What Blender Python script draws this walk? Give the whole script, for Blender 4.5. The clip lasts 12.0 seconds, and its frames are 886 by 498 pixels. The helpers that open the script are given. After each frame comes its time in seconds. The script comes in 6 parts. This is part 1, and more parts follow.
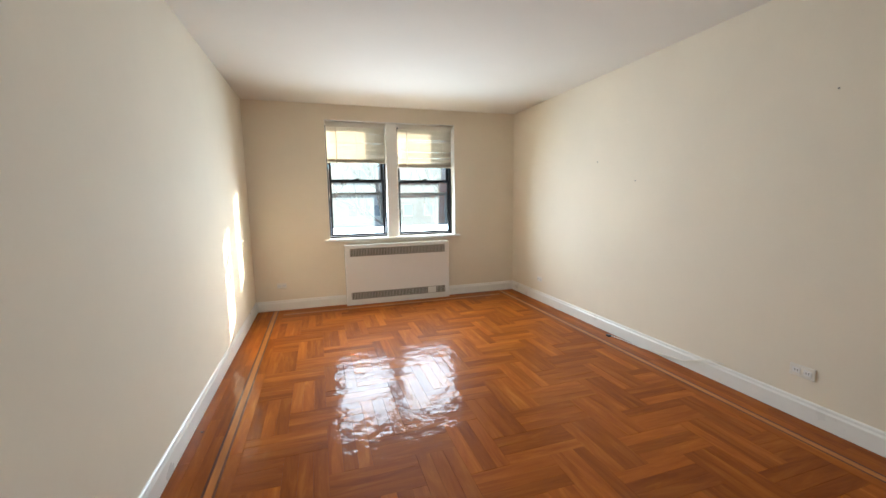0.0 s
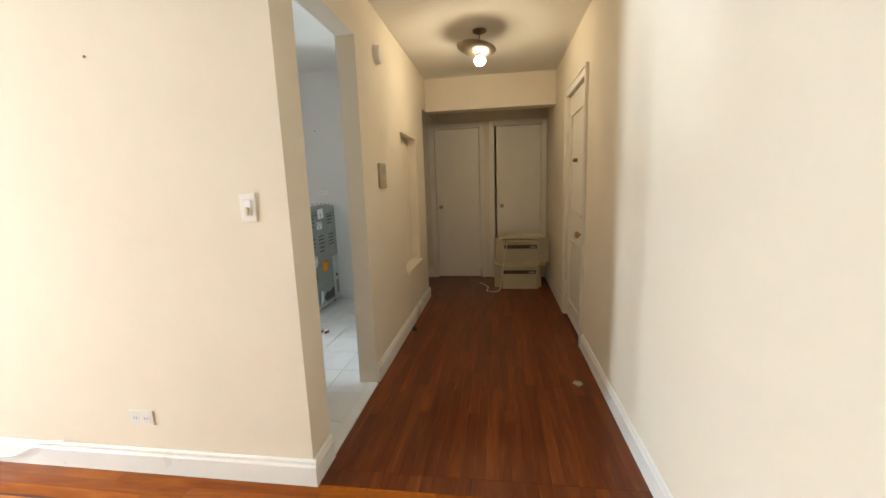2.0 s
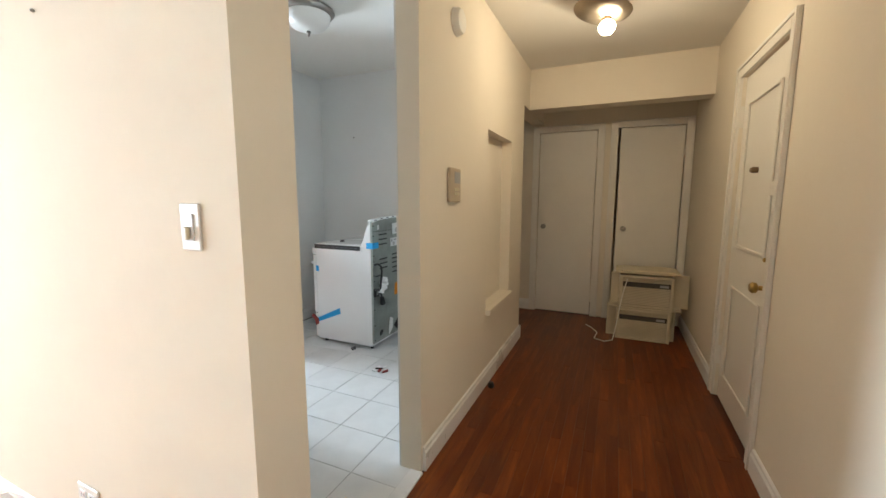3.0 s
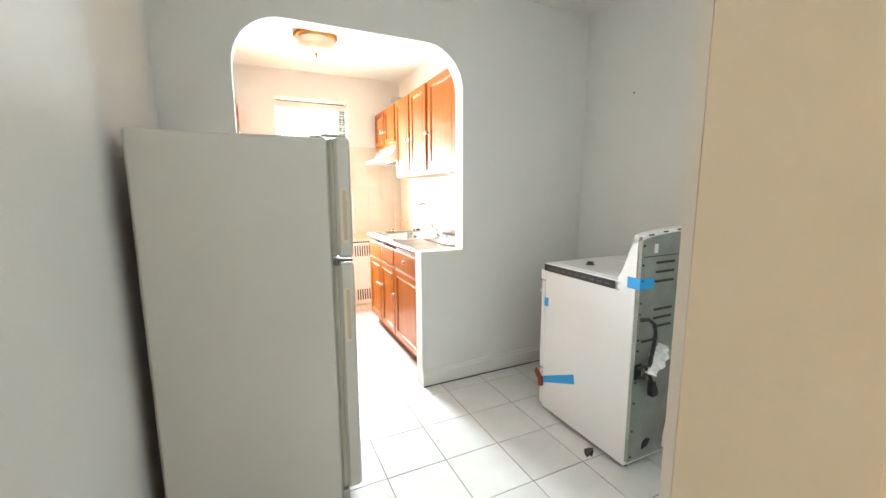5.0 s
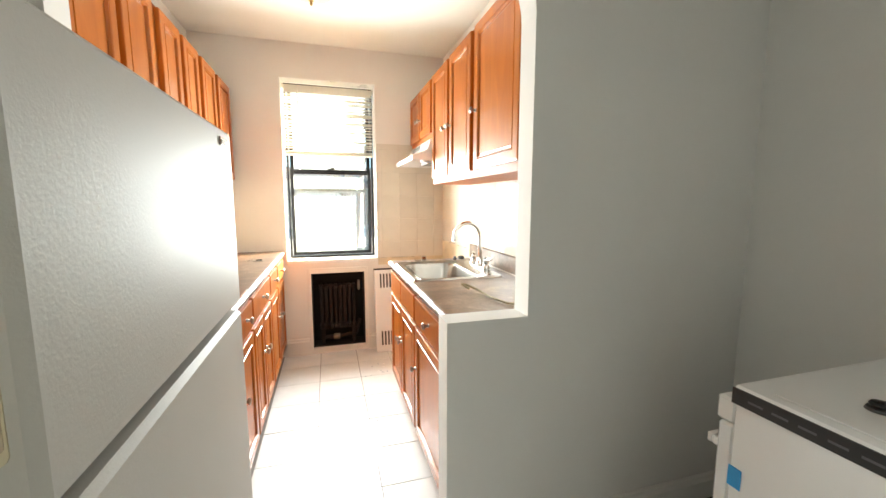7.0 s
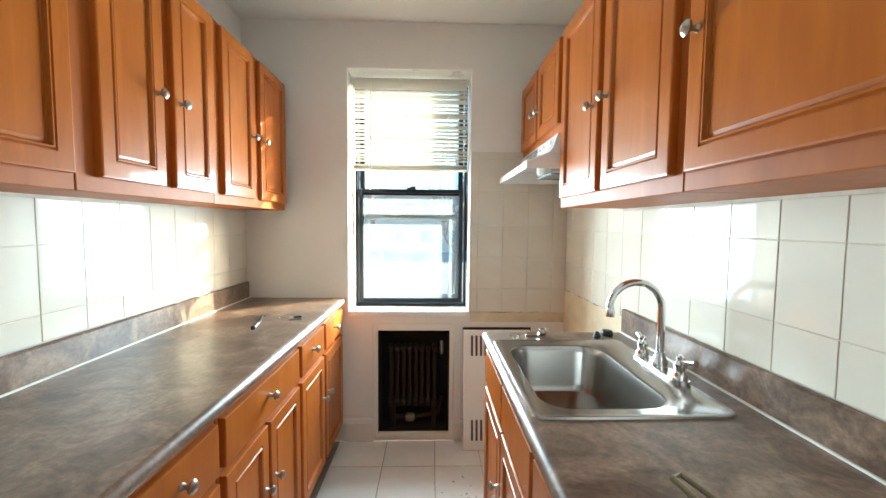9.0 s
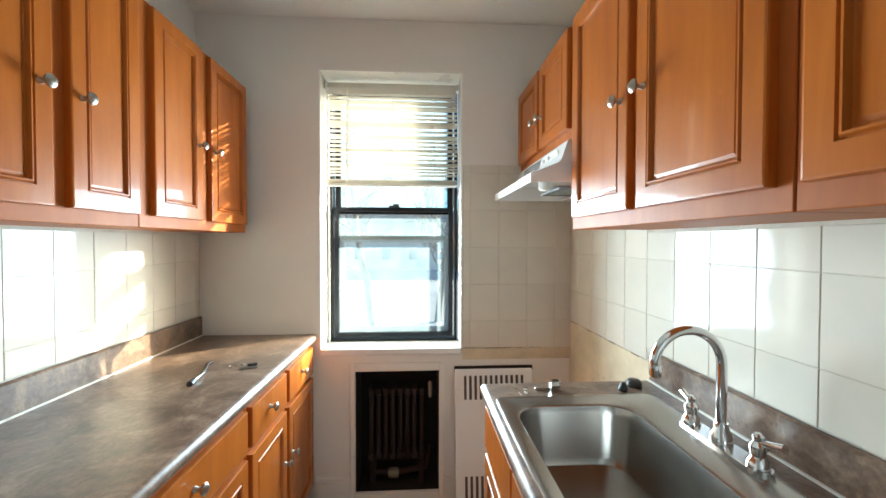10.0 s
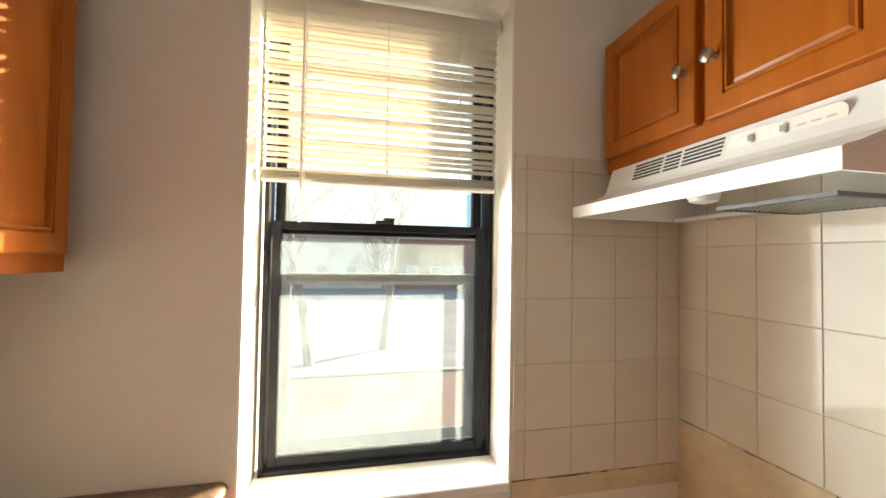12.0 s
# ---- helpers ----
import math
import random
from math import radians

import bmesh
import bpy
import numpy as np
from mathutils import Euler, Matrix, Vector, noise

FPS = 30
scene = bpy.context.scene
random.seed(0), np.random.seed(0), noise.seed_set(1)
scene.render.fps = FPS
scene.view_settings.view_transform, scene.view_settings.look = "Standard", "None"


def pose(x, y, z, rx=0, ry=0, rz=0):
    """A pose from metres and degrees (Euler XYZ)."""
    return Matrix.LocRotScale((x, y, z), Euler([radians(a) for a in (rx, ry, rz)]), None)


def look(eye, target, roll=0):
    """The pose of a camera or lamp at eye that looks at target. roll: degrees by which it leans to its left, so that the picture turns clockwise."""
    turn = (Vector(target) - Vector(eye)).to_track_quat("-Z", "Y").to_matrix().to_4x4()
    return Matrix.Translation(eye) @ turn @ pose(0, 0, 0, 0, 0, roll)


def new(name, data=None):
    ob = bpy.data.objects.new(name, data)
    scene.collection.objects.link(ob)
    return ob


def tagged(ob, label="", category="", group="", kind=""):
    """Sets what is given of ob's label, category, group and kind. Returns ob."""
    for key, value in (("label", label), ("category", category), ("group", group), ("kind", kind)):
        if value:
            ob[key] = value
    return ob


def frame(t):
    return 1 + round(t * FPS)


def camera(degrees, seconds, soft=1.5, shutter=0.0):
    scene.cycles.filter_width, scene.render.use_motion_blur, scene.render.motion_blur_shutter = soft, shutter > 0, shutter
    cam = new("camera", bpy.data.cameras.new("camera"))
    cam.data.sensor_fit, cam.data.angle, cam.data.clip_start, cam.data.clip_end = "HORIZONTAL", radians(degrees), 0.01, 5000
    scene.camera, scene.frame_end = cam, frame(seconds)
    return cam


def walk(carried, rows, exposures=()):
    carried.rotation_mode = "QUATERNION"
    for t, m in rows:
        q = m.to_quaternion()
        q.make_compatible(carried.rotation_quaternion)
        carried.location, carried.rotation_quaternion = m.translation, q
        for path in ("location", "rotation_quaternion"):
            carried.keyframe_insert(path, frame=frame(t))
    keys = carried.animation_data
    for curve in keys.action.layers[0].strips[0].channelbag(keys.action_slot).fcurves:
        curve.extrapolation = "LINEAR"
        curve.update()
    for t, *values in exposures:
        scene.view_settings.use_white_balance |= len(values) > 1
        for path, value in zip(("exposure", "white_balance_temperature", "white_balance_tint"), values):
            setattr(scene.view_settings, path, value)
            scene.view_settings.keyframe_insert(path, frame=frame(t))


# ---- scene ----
cam = camera(97.5, 12.0)
PATH = [
    (0, (0.266, 0.34, 1.315), (0.868, 2.231, 1.059), -0.9),
    (0.5, (0.497, 0.242, 1.315), (1.626, 1.867, 1.026), -0.9),
    (1, (0.821, 0.104, 1.302), (2.423, 1.257, 0.982), -1.0),
    (1.5, (1.128, 0.092, 1.285), (3.008, 0.669, 0.924), -2.0),
    (2, (1.464, 0.098, 1.304), (3.416, 0.385, 0.979), -2.0),
    (2.5, (1.871, 0.055, 1.33), (3.79, 0.551, 1.068), -0.8),
    (3, (2.28, 0.132, 1.312), (4.093, 0.936, 1.056), 0.1),
    (3.5, (2.646, 0.255, 1.318), (4.269, 1.394, 1.055), -0.4),
    (3.7, (2.792, 0.305, 1.33), (4.31, 1.574, 1.038), 0.3),
    (5.3, (3.604, 1.012, 1.309), (4.396, 2.826, 1.022), -0.6),
    (5.5, (3.634, 1.122, 1.3), (4.428, 2.934, 1.002), -0.7),
    (6, (3.706, 1.448, 1.302), (4.614, 3.204, 0.998), -1.9),
    (6.5, (3.857, 1.69, 1.322), (4.696, 3.485, 1.053), -1.2),
    (7, (4.08, 1.956, 1.346), (4.641, 3.86, 1.1), 0.1),
    (7.5, (4.18, 2.257, 1.348), (4.493, 4.216, 1.098), 0.0),
    (7.7, (4.213, 2.368, 1.353), (4.429, 4.341, 1.106), -0.1),
    (9.3, (4.258, 3.132, 1.397), (4.313, 5.129, 1.31), 0.5),
    (9.5, (4.25, 3.197, 1.404), (4.341, 5.194, 1.34), 0.4),
    (10, (4.266, 3.332, 1.42), (4.386, 5.328, 1.382), 0.1),
    (10.5, (4.278, 3.541, 1.447), (4.353, 5.54, 1.441), 0.0),
    (11, (4.208, 3.761, 1.447), (4.28, 5.76, 1.466), -0.0),
    (11.5, (4.045, 4.046, 1.491), (4.223, 6.038, 1.516), 0.0),
    (12, (4.027, 4.32, 1.506), (4.465, 6.271, 1.559), 0.9),
]
EXPOSURES = [
    (0.0, 2.1, 6300, 10), (0.5, 2.36, 5950, 8), (1.0, 2.6, 7300, 14), (1.5, 3.0, 6700, 13), (2.0, 3.4, 6600, 11), (2.5, 3.5, 6350, 11), (3.0, 3.55, 6250, 12), (3.7, 3.55, 6400, 14), (5.3, 4.05, 7000, 10),
    (5.7, 3.85, 7000, 10), (6.5, 3.36, 7100, 10), (7.0, 3.2, 7500, 11), (7.7, 2.75, 7400, 11), (9.3, 2.28, 6000, 0), (10.5, 2.0, 6000, 3), (11.2, 2.0, 6200, 6), (11.6, 1.9, 6600, 8), (12.0, 1.75, 7800, 12),
]
walk(cam, [(t, look(eye, target, roll)) for t, eye, target, roll in PATH], EXPOSURES)

# ---- daylight ----
SUN = Vector((-1.0, -0.66, -0.34)).normalized()
world = bpy.data.worlds.new("sky")
scene.world = world
world.use_nodes = True
wn = world.node_tree
sky = wn.nodes.new("ShaderNodeTexSky")
sky.sky_type, sky.sun_disc = "NISHITA", False
sky.sun_elevation = math.asin(-SUN.z)
sky.sun_rotation = math.atan2(-SUN.x, -SUN.y)
wn.nodes["Background"].inputs["Strength"].default_value = 0.065
wn.links.new(sky.outputs[0], wn.nodes["Background"].inputs[0])

sun_lamp = bpy.data.lights.new("sun", "SUN")
sun_lamp.energy, sun_lamp.angle, sun_lamp.color = 5.0, radians(0.6), (1.0, 0.86, 0.66)
new("sun", sun_lamp).matrix_world = look((0, 0, 0), SUN)


def area(name, eye, target, sx, sy, power, color, fan):
    d = bpy.data.lights.new(name, "AREA")
    d.shape, d.size, d.size_y, d.energy, d.color, d.spread = "RECTANGLE", sx, sy, power, color, radians(fan)
    new(name, d).matrix_world = look(eye, target)


SKYCOL = (0.72, 0.88, 1.0)
area("skylight_living", (1.21, 5.44, 1.30), (1.21, 0.0, 0.55), 1.55, 0.86, 15.5, SKYCOL, 138)
area("skylight_kitchen", (4.12, 5.575, 1.30), (4.12, 0.0, 1.10), 0.66, 0.80, 11.5, (0.76, 0.90, 1.0), 136)


def bulb(name, at, power, color, size=0.04):
    d = bpy.data.lights.new(name, "POINT")
    d.energy, d.color, d.shadow_soft_size = power, color, size
    new(name, d).location = at


bulb("hall_bulb_light", (4.79, 0.225, 2.268), 0.88, (1.0, 0.83, 0.56), 0.09)


# ---- materials ----
def base_nodes(name):
    m = bpy.data.materials.new(name)
    m.use_nodes = True
    t = m.node_tree
    return m, t, t.nodes["Principled BSDF"]


def node(t, kind, **values):
    n = t.nodes.new(kind)
    for k, v in values.items():
        n.inputs[k.replace("_", " ")].default_value = v
    return n


def ramp(t, fac, stops):
    r = t.nodes.new("ShaderNodeValToRGB")
    e = r.color_ramp.elements
    while len(e) < len(stops):
        e.new(0.5)
    for el, (p, c) in zip(e, stops):
        el.position, el.color = p, (*c, 1)
    t.links.new(fac, r.inputs[0])
    return r.outputs[0]


def mix(t, kind, fac, a, b):
    n = t.nodes.new("ShaderNodeMix")
    n.data_type, n.blend_type = "RGBA", kind
    for sock, v in ((n.inputs[0], fac), (n.inputs[6], a), (n.inputs[7], b)):
        if isinstance(v, (int, float)):
            sock.default_value = v
        elif isinstance(v, tuple):
            sock.default_value = (*v, 1)
        else:
            t.links.new(v, sock)
    return n.outputs[2]


def dim(c, k):
    return tuple(min(1.0, v * k) for v in c)


def surface(name, color, rough=0.5, metal=0.0, var=0.08, scale=3.0, bump=0.08, bscale=90.0, coat=0.0, spread=0.0, spec=0.5, dirt=None):
    """Paint, metal, enamel and the like: blotches and fine grain over a base colour."""
    m, t, p = base_nodes(name)
    tc = t.nodes.new("ShaderNodeTexCoord")
    n1 = node(t, "ShaderNodeTexNoise", Scale=scale, Detail=5.0, Roughness=0.6)
    n2 = node(t, "ShaderNodeTexNoise", Scale=bscale, Detail=4.0, Roughness=0.6)
    for n in (n1, n2):
        t.links.new(tc.outputs["Object"], n.inputs["Vector"])
    col = ramp(t, n1.outputs["Fac"], [(0.3, dim(color, 1 - var)), (0.7, dim(color, 1 + var))])
    col = mix(t, "MULTIPLY", var, col, ramp(t, n2.outputs["Fac"], [(0.35, (0.75, 0.75, 0.75)), (0.65, (1, 1, 1))]))
    if dirt:
        n3 = node(t, "ShaderNodeTexNoise", Scale=dirt[1], Detail=8.0, Roughness=0.72)
        t.links.new(tc.outputs["Object"], n3.inputs["Vector"])
        col = mix(t, "MIX", ramp(t, n3.outputs["Fac"], [(dirt[2], (0, 0, 0)), (dirt[2] + 0.12, (1, 1, 1))]), col, dirt[0])
    if spread:
        oi = t.nodes.new("ShaderNodeObjectInfo")
        col = mix(t, "MULTIPLY", 1.0, col, ramp(t, oi.outputs["Random"], [(0.0, (1 - spread,) * 3), (1.0, (1, 1, 1))]))
    t.links.new(col, p.inputs["Base Color"])
    r = t.nodes.new("ShaderNodeMapRange")
    r.inputs["To Min"].default_value, r.inputs["To Max"].default_value = rough * 0.85, min(1, rough * 1.2)
    t.links.new(n1.outputs["Fac"], r.inputs["Value"])
    t.links.new(r.outputs[0], p.inputs["Roughness"])
    p.inputs["Metallic"].default_value = metal
    p.inputs["Specular IOR Level"].default_value = spec
    p.inputs["Coat Weight"].default_value = coat
    p.inputs["Coat Roughness"].default_value = 0.06
    if bump:
        b = node(t, "ShaderNodeBump", Strength=bump, Distance=0.004)
        add = t.nodes.new("ShaderNodeMath")
        add.operation = "MULTIPLY_ADD"
        add.inputs[1].default_value = 2.0
        t.links.new(n1.outputs["Fac"], add.inputs[0])
        t.links.new(n2.outputs["Fac"], add.inputs[2])
        t.links.new(add.outputs[0], b.inputs["Height"])
        t.links.new(b.outputs[0], p.inputs["Normal"])
    return m


def timber(name, stops, rough=0.35, coat=0.0, stretch=(2.0, 26.0, 26.0), spread=0.35, bump=0.05, wobble=0.0, spec=0.18):
    """Wood with the grain along the object's x axis; each piece or island gets its own tone."""
    m, t, p = base_nodes(name)
    tc = t.nodes.new("ShaderNodeTexCoord")
    oi = t.nodes.new("ShaderNodeObjectInfo")
    ge = t.nodes.new("ShaderNodeNewGeometry")
    add = t.nodes.new("ShaderNodeMath")
    add.operation = "ADD"
    t.links.new(oi.outputs["Random"], add.inputs[0])
    t.links.new(ge.outputs["Random Per Island"], add.inputs[1])
    fr = t.nodes.new("ShaderNodeMath")
    fr.operation = "FRACT"
    t.links.new(add.outputs[0], fr.inputs[0])
    off = t.nodes.new("ShaderNodeVectorMath")
    off.operation = "MULTIPLY_ADD"
    off.inputs[1].default_value = (1, 1, 1)
    sc = t.nodes.new("ShaderNodeVectorMath")
    sc.operation = "SCALE"
    sc.inputs[0].default_value = (7.3, 11.1, 5.7)
    t.links.new(fr.outputs[0], sc.inputs["Scale"])
    t.links.new(tc.outputs["Object"], off.inputs[0])
    t.links.new(sc.outputs[0], off.inputs[2])
    mp = t.nodes.new("ShaderNodeMapping")
    mp.inputs["Scale"].default_value = stretch
    t.links.new(off.outputs[0], mp.inputs["Vector"])
    n1 = node(t, "ShaderNodeTexNoise", Scale=1.6, Detail=6.0, Roughness=0.65, Distortion=0.6)
    t.links.new(mp.outputs[0], n1.inputs["Vector"])
    n2 = node(t, "ShaderNodeTexNoise", Scale=2.2, Detail=3.0)
    t.links.new(tc.outputs["Object"], n2.inputs["Vector"])
    col = ramp(t, n1.outputs["Fac"], [(0.3, stops[0]), (0.55, stops[1]), (0.75, stops[2])])
    col = mix(t, "MULTIPLY", 0.3, col, ramp(t, n2.outputs["Fac"], [(0.3, (0.72, 0.66, 0.6)), (0.7, (1, 1, 1))]))
    col = mix(t, "MULTIPLY", 1.0, col, ramp(t, fr.outputs[0], [(0.0, (1 - spread, 1 - spread * 1.15, 1 - spread * 1.25)), (0.6, (1 - spread * 0.52,) * 3), (0.9, (1, 1, 1)), (1.0, (1.0, 1.0, 0.96))]))
    t.links.new(col, p.inputs["Base Color"])
    p.inputs["Roughness"].default_value = rough
    p.inputs["Coat Weight"].default_value = coat
    p.inputs["Coat Roughness"].default_value = 0.05
    p.inputs["Specular IOR Level"].default_value = spec
    b = node(t, "ShaderNodeBump", Strength=bump, Distance=0.003)
    t.links.new(n1.outputs["Fac"], b.inputs["Height"])
    t.links.new(b.outputs[0], p.inputs["Normal"])
    if wobble:
        n3 = node(t, "ShaderNodeTexNoise", Scale=11.0, Detail=3.0, Roughness=0.55)
        t.links.new(ge.outputs["Position"], n3.inputs["Vector"])
        b2 = node(t, "ShaderNodeBump", Strength=wobble, Distance=0.016)
        t.links.new(n3.outputs["Fac"], b2.inputs["Height"])
        t.links.new(b.outputs[0], b2.inputs["Normal"])
        t.links.new(b2.outputs[0], p.inputs["Coat Normal"])
    return m


def laminate(name, lo, mid, hi):
    m, t, p = base_nodes(name)
    tc = t.nodes.new("ShaderNodeTexCoord")
    n1 = node(t, "ShaderNodeTexNoise", Scale=9.0, Detail=8.0, Roughness=0.7, Distortion=0.8)
    n2 = node(t, "ShaderNodeTexNoise", Scale=70.0, Detail=4.0, Roughness=0.7)
    for n in (n1, n2):
        t.links.new(tc.outputs["Object"], n.inputs["Vector"])
    col = ramp(t, n1.outputs["Fac"], [(0.34, lo), (0.52, mid), (0.7, hi)])
    col = mix(t, "MULTIPLY", 0.55, col, ramp(t, n2.outputs["Fac"], [(0.35, (0.45, 0.4, 0.36)), (0.6, (1, 1, 1))]))
    t.links.new(col, p.inputs["Base Color"])
    r = t.nodes.new("ShaderNodeMapRange")
    r.inputs["To Min"].default_value, r.inputs["To Max"].default_value = 0.24, 0.40
    t.links.new(n1.outputs["Fac"], r.inputs["Value"])
    t.links.new(r.outputs[0], p.inputs["Roughness"])
    p.inputs["Specular IOR Level"].default_value = 0.5
    return m


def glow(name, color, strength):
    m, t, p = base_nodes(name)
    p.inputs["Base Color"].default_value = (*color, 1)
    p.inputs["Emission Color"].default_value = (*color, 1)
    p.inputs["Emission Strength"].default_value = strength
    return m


def clear(name, color=(0.95, 0.98, 0.98), rough=0.0, dust=0.0):
    m, t, p = base_nodes(name)
    p.inputs["Base Color"].default_value = (*color, 1)
    p.inputs["Transmission Weight"].default_value = 1.0
    p.inputs["Roughness"].default_value = rough
    p.inputs["IOR"].default_value = 1.25
    if dust:
        tr = t.nodes.new("ShaderNodeBsdfTranslucent")
        tr.inputs["Color"].default_value = (0.62, 0.85, 1.0, 1)
        tc = t.nodes.new("ShaderNodeTexCoord")
        nz = node(t, "ShaderNodeTexNoise", Scale=7.0, Detail=8.0, Roughness=0.7, Distortion=1.5)
        t.links.new(tc.outputs["Object"], nz.inputs["Vector"])
        mr = t.nodes.new("ShaderNodeMapRange")
        mr.inputs["From Min"].default_value, mr.inputs["From Max"].default_value = 0.3, 0.7
        mr.inputs["To Min"].default_value, mr.inputs["To Max"].default_value = dust * 0.6, dust * 1.5
        t.links.new(nz.outputs["Fac"], mr.inputs["Value"])
        mx = t.nodes.new("ShaderNodeMixShader")
        t.links.new(mr.outputs[0], mx.inputs[0])
        t.links.new(p.outputs[0], mx.inputs[1])
        t.links.new(tr.outputs[0], mx.inputs[2])
        t.links.new(mx.outputs[0], t.nodes["Material Output"].inputs["Surface"])
    return m


def slat_plastic(name, color, through_part):
    m, t, p = base_nodes(name)
    p.inputs["Base Color"].default_value = (*color, 1)
    p.inputs["Roughness"].default_value = 0.4
    tr = t.nodes.new("ShaderNodeBsdfTranslucent")
    tr.inputs["Color"].default_value = (*color, 1)
    mx = t.nodes.new("ShaderNodeMixShader")
    mx.inputs[0].default_value = through_part
    t.links.new(p.outputs[0], mx.inputs[1])
    t.links.new(tr.outputs[0], mx.inputs[2])
    t.links.new(mx.outputs[0], t.nodes["Material Output"].inputs["Surface"])
    return m


CREAM = surface("cream_wall_paint", (0.80, 0.725, 0.60), 0.8, var=0.03, scale=1.2, bump=0.12, bscale=45, spec=0.15)
GREYWALL = surface("grey_white_wall_paint", (0.74, 0.73, 0.70), 0.8, var=0.03, scale=1.3, bump=0.12, bscale=45, spec=0.15)
KITWALL = surface("kitchen_wall_paint", (0.78, 0.74, 0.68), 0.8, var=0.03, scale=1.3, bump=0.12, bscale=45, spec=0.15)
CEIL = surface("ceiling_paint", (0.80, 0.77, 0.71), 0.85, var=0.02, scale=1.0, bump=0.15, bscale=30, spec=0.15)
TRIM = surface("white_gloss_trim", (0.84, 0.83, 0.79), 0.28, var=0.03, scale=3, bump=0.06, bscale=35)
DOORW = surface("white_door_paint", (0.82, 0.78, 0.70), 0.35, var=0.03, scale=2, bump=0.05, bscale=30)
PARQUET = timber("parquet_oak", [(0.34, 0.078, 0.007), (0.48, 0.130, 0.012), (0.62, 0.205, 0.022)], 0.5, 0.30, stretch=(1.5, 12.0, 12.0), spread=0.40, bump=0.05, wobble=0.36, spec=0.04)
LIGHTOAK = timber("pale_border_oak", [(0.48, 0.15, 0.02), (0.57, 0.195, 0.028), (0.65, 0.25, 0.04)], 0.42, 0.25, spread=0.2, wobble=0.3)
INLAY = timber("dark_inlay_wood", [(0.08, 0.02, 0.008), (0.14, 0.036, 0.012), (0.2, 0.055, 0.018)], 0.4, 0.25, spread=0.3, wobble=0.3)
HALLWOOD = timber("hall_oak_strip", [(0.125, 0.024, 0.004), (0.20, 0.044, 0.007), (0.31, 0.080, 0.013)], 0.34, 0.32, stretch=(1.5, 14.0, 14.0), spread=0.34, wobble=0.2)
CABWOOD = timber("honey_maple", [(0.36, 0.092, 0.011), (0.43, 0.12, 0.015), (0.50, 0.147, 0.02)], 0.34, 0.22, stretch=(10, 10, 1.4), spread=0.10, bump=0.02)
CABIN = timber("maple_cabinet_body", [(0.36, 0.098, 0.017), (0.42, 0.12, 0.022), (0.48, 0.145, 0.028)], 0.5, 0.0, stretch=(10, 10, 1.4), spread=0.08, bump=0.02)
LAMINATE = laminate("brown_stone_laminate", (0.085, 0.052, 0.034), (0.20, 0.132, 0.092), (0.36, 0.26, 0.185))
FLOORTILE = surface("white_floor_tile", (0.75, 0.745, 0.73), 0.24, var=0.05, scale=5, bump=0.05, bscale=18, spread=0.07, spec=0.3)
GROUT = surface("grey_grout", (0.24, 0.22, 0.20), 0.85, var=0.2, scale=9, bump=0.3)
WALLTILE = surface("glazed_wall_tile", (0.69, 0.64, 0.545), 0.07, var=0.03, scale=4, bump=0.12, bscale=7, spread=0.05, spec=0.2)
TILEGROUT = surface("tan_tile_grout", (0.62, 0.55, 0.45), 0.85, var=0.2, scale=9, bump=0.3)
OLDGLUE = surface("old_yellowed_plaster", (0.66, 0.55, 0.38), 0.75, var=0.16, scale=7, bump=0.5, bscale=24, dirt=((0.42, 0.32, 0.2), 11.0, 0.6))
ENAMEL = surface("white_enamel", (0.84, 0.84, 0.83), 0.22, var=0.02, scale=2, bump=0.03, bscale=60)
FRIDGEP = surface("textured_fridge_white", (0.53, 0.515, 0.47), 0.55, var=0.03, scale=2, bump=0.12, bscale=190, spec=0.25)
CREAMPL = surface("cream_plastic", (0.64, 0.57, 0.40), 0.4, var=0.04)
GASKET = surface("grey_gasket", (0.34, 0.33, 0.30), 0.6, var=0.15)
SEAL = surface("beige_door_seal", (0.36, 0.345, 0.28), 0.6, var=0.08)
BLACK = surface("black_plastic", (0.02, 0.02, 0.02), 0.4, var=0.2)
# Near-black base puts the radiator recess's shade into the colour of its lining.
RECESSDARK = surface("shaded_recess", (0.012, 0.008, 0.006), 0.9, var=0.4, scale=8, bump=0.4, bscale=30, dirt=((0.05, 0.022, 0.01), 7.0, 0.66))
# Rust, with its colour deepened further for the shade inside the recess.
RUST = surface("rusty_iron", (0.018, 0.008, 0.006), 0.75, 0.25, var=0.4, scale=10, bump=0.5, bscale=50, dirt=((0.07, 0.030, 0.014), 9.0, 0.62))
WINFRAME = surface("dark_bronze_aluminium", (0.012, 0.013, 0.016), 0.4, 0.0, var=0.25, scale=6, spec=0.2, dirt=((0.26, 0.26, 0.25), 16.0, 0.68))
STORM = surface("grey_storm_frame", (0.50, 0.53, 0.56), 0.45, 0.2, var=0.15, scale=8)
STEEL = surface("brushed_stainless", (0.42, 0.40, 0.375), 0.24, 1.0, var=0.06, scale=4, bump=0.012, bscale=60)
CHROME = surface("chrome", (0.72, 0.72, 0.72), 0.09, 1.0, var=0.02, bump=0.0)
NICKEL = surface("satin_nickel", (0.36, 0.34, 0.30), 0.34, 1.0, var=0.05, bump=0.0)
BRASS = surface("worn_brass", (0.55, 0.38, 0.14), 0.28, 1.0, var=0.15, bump=0.0)
BRONZE = surface("antique_bronze", (0.20, 0.135, 0.08), 0.4, 0.8, var=0.2, bump=0.0)
TARNISH = surface("tarnished_steel", (0.30, 0.25, 0.19), 0.32, 0.9, var=0.15, scale=9, bump=0.02)
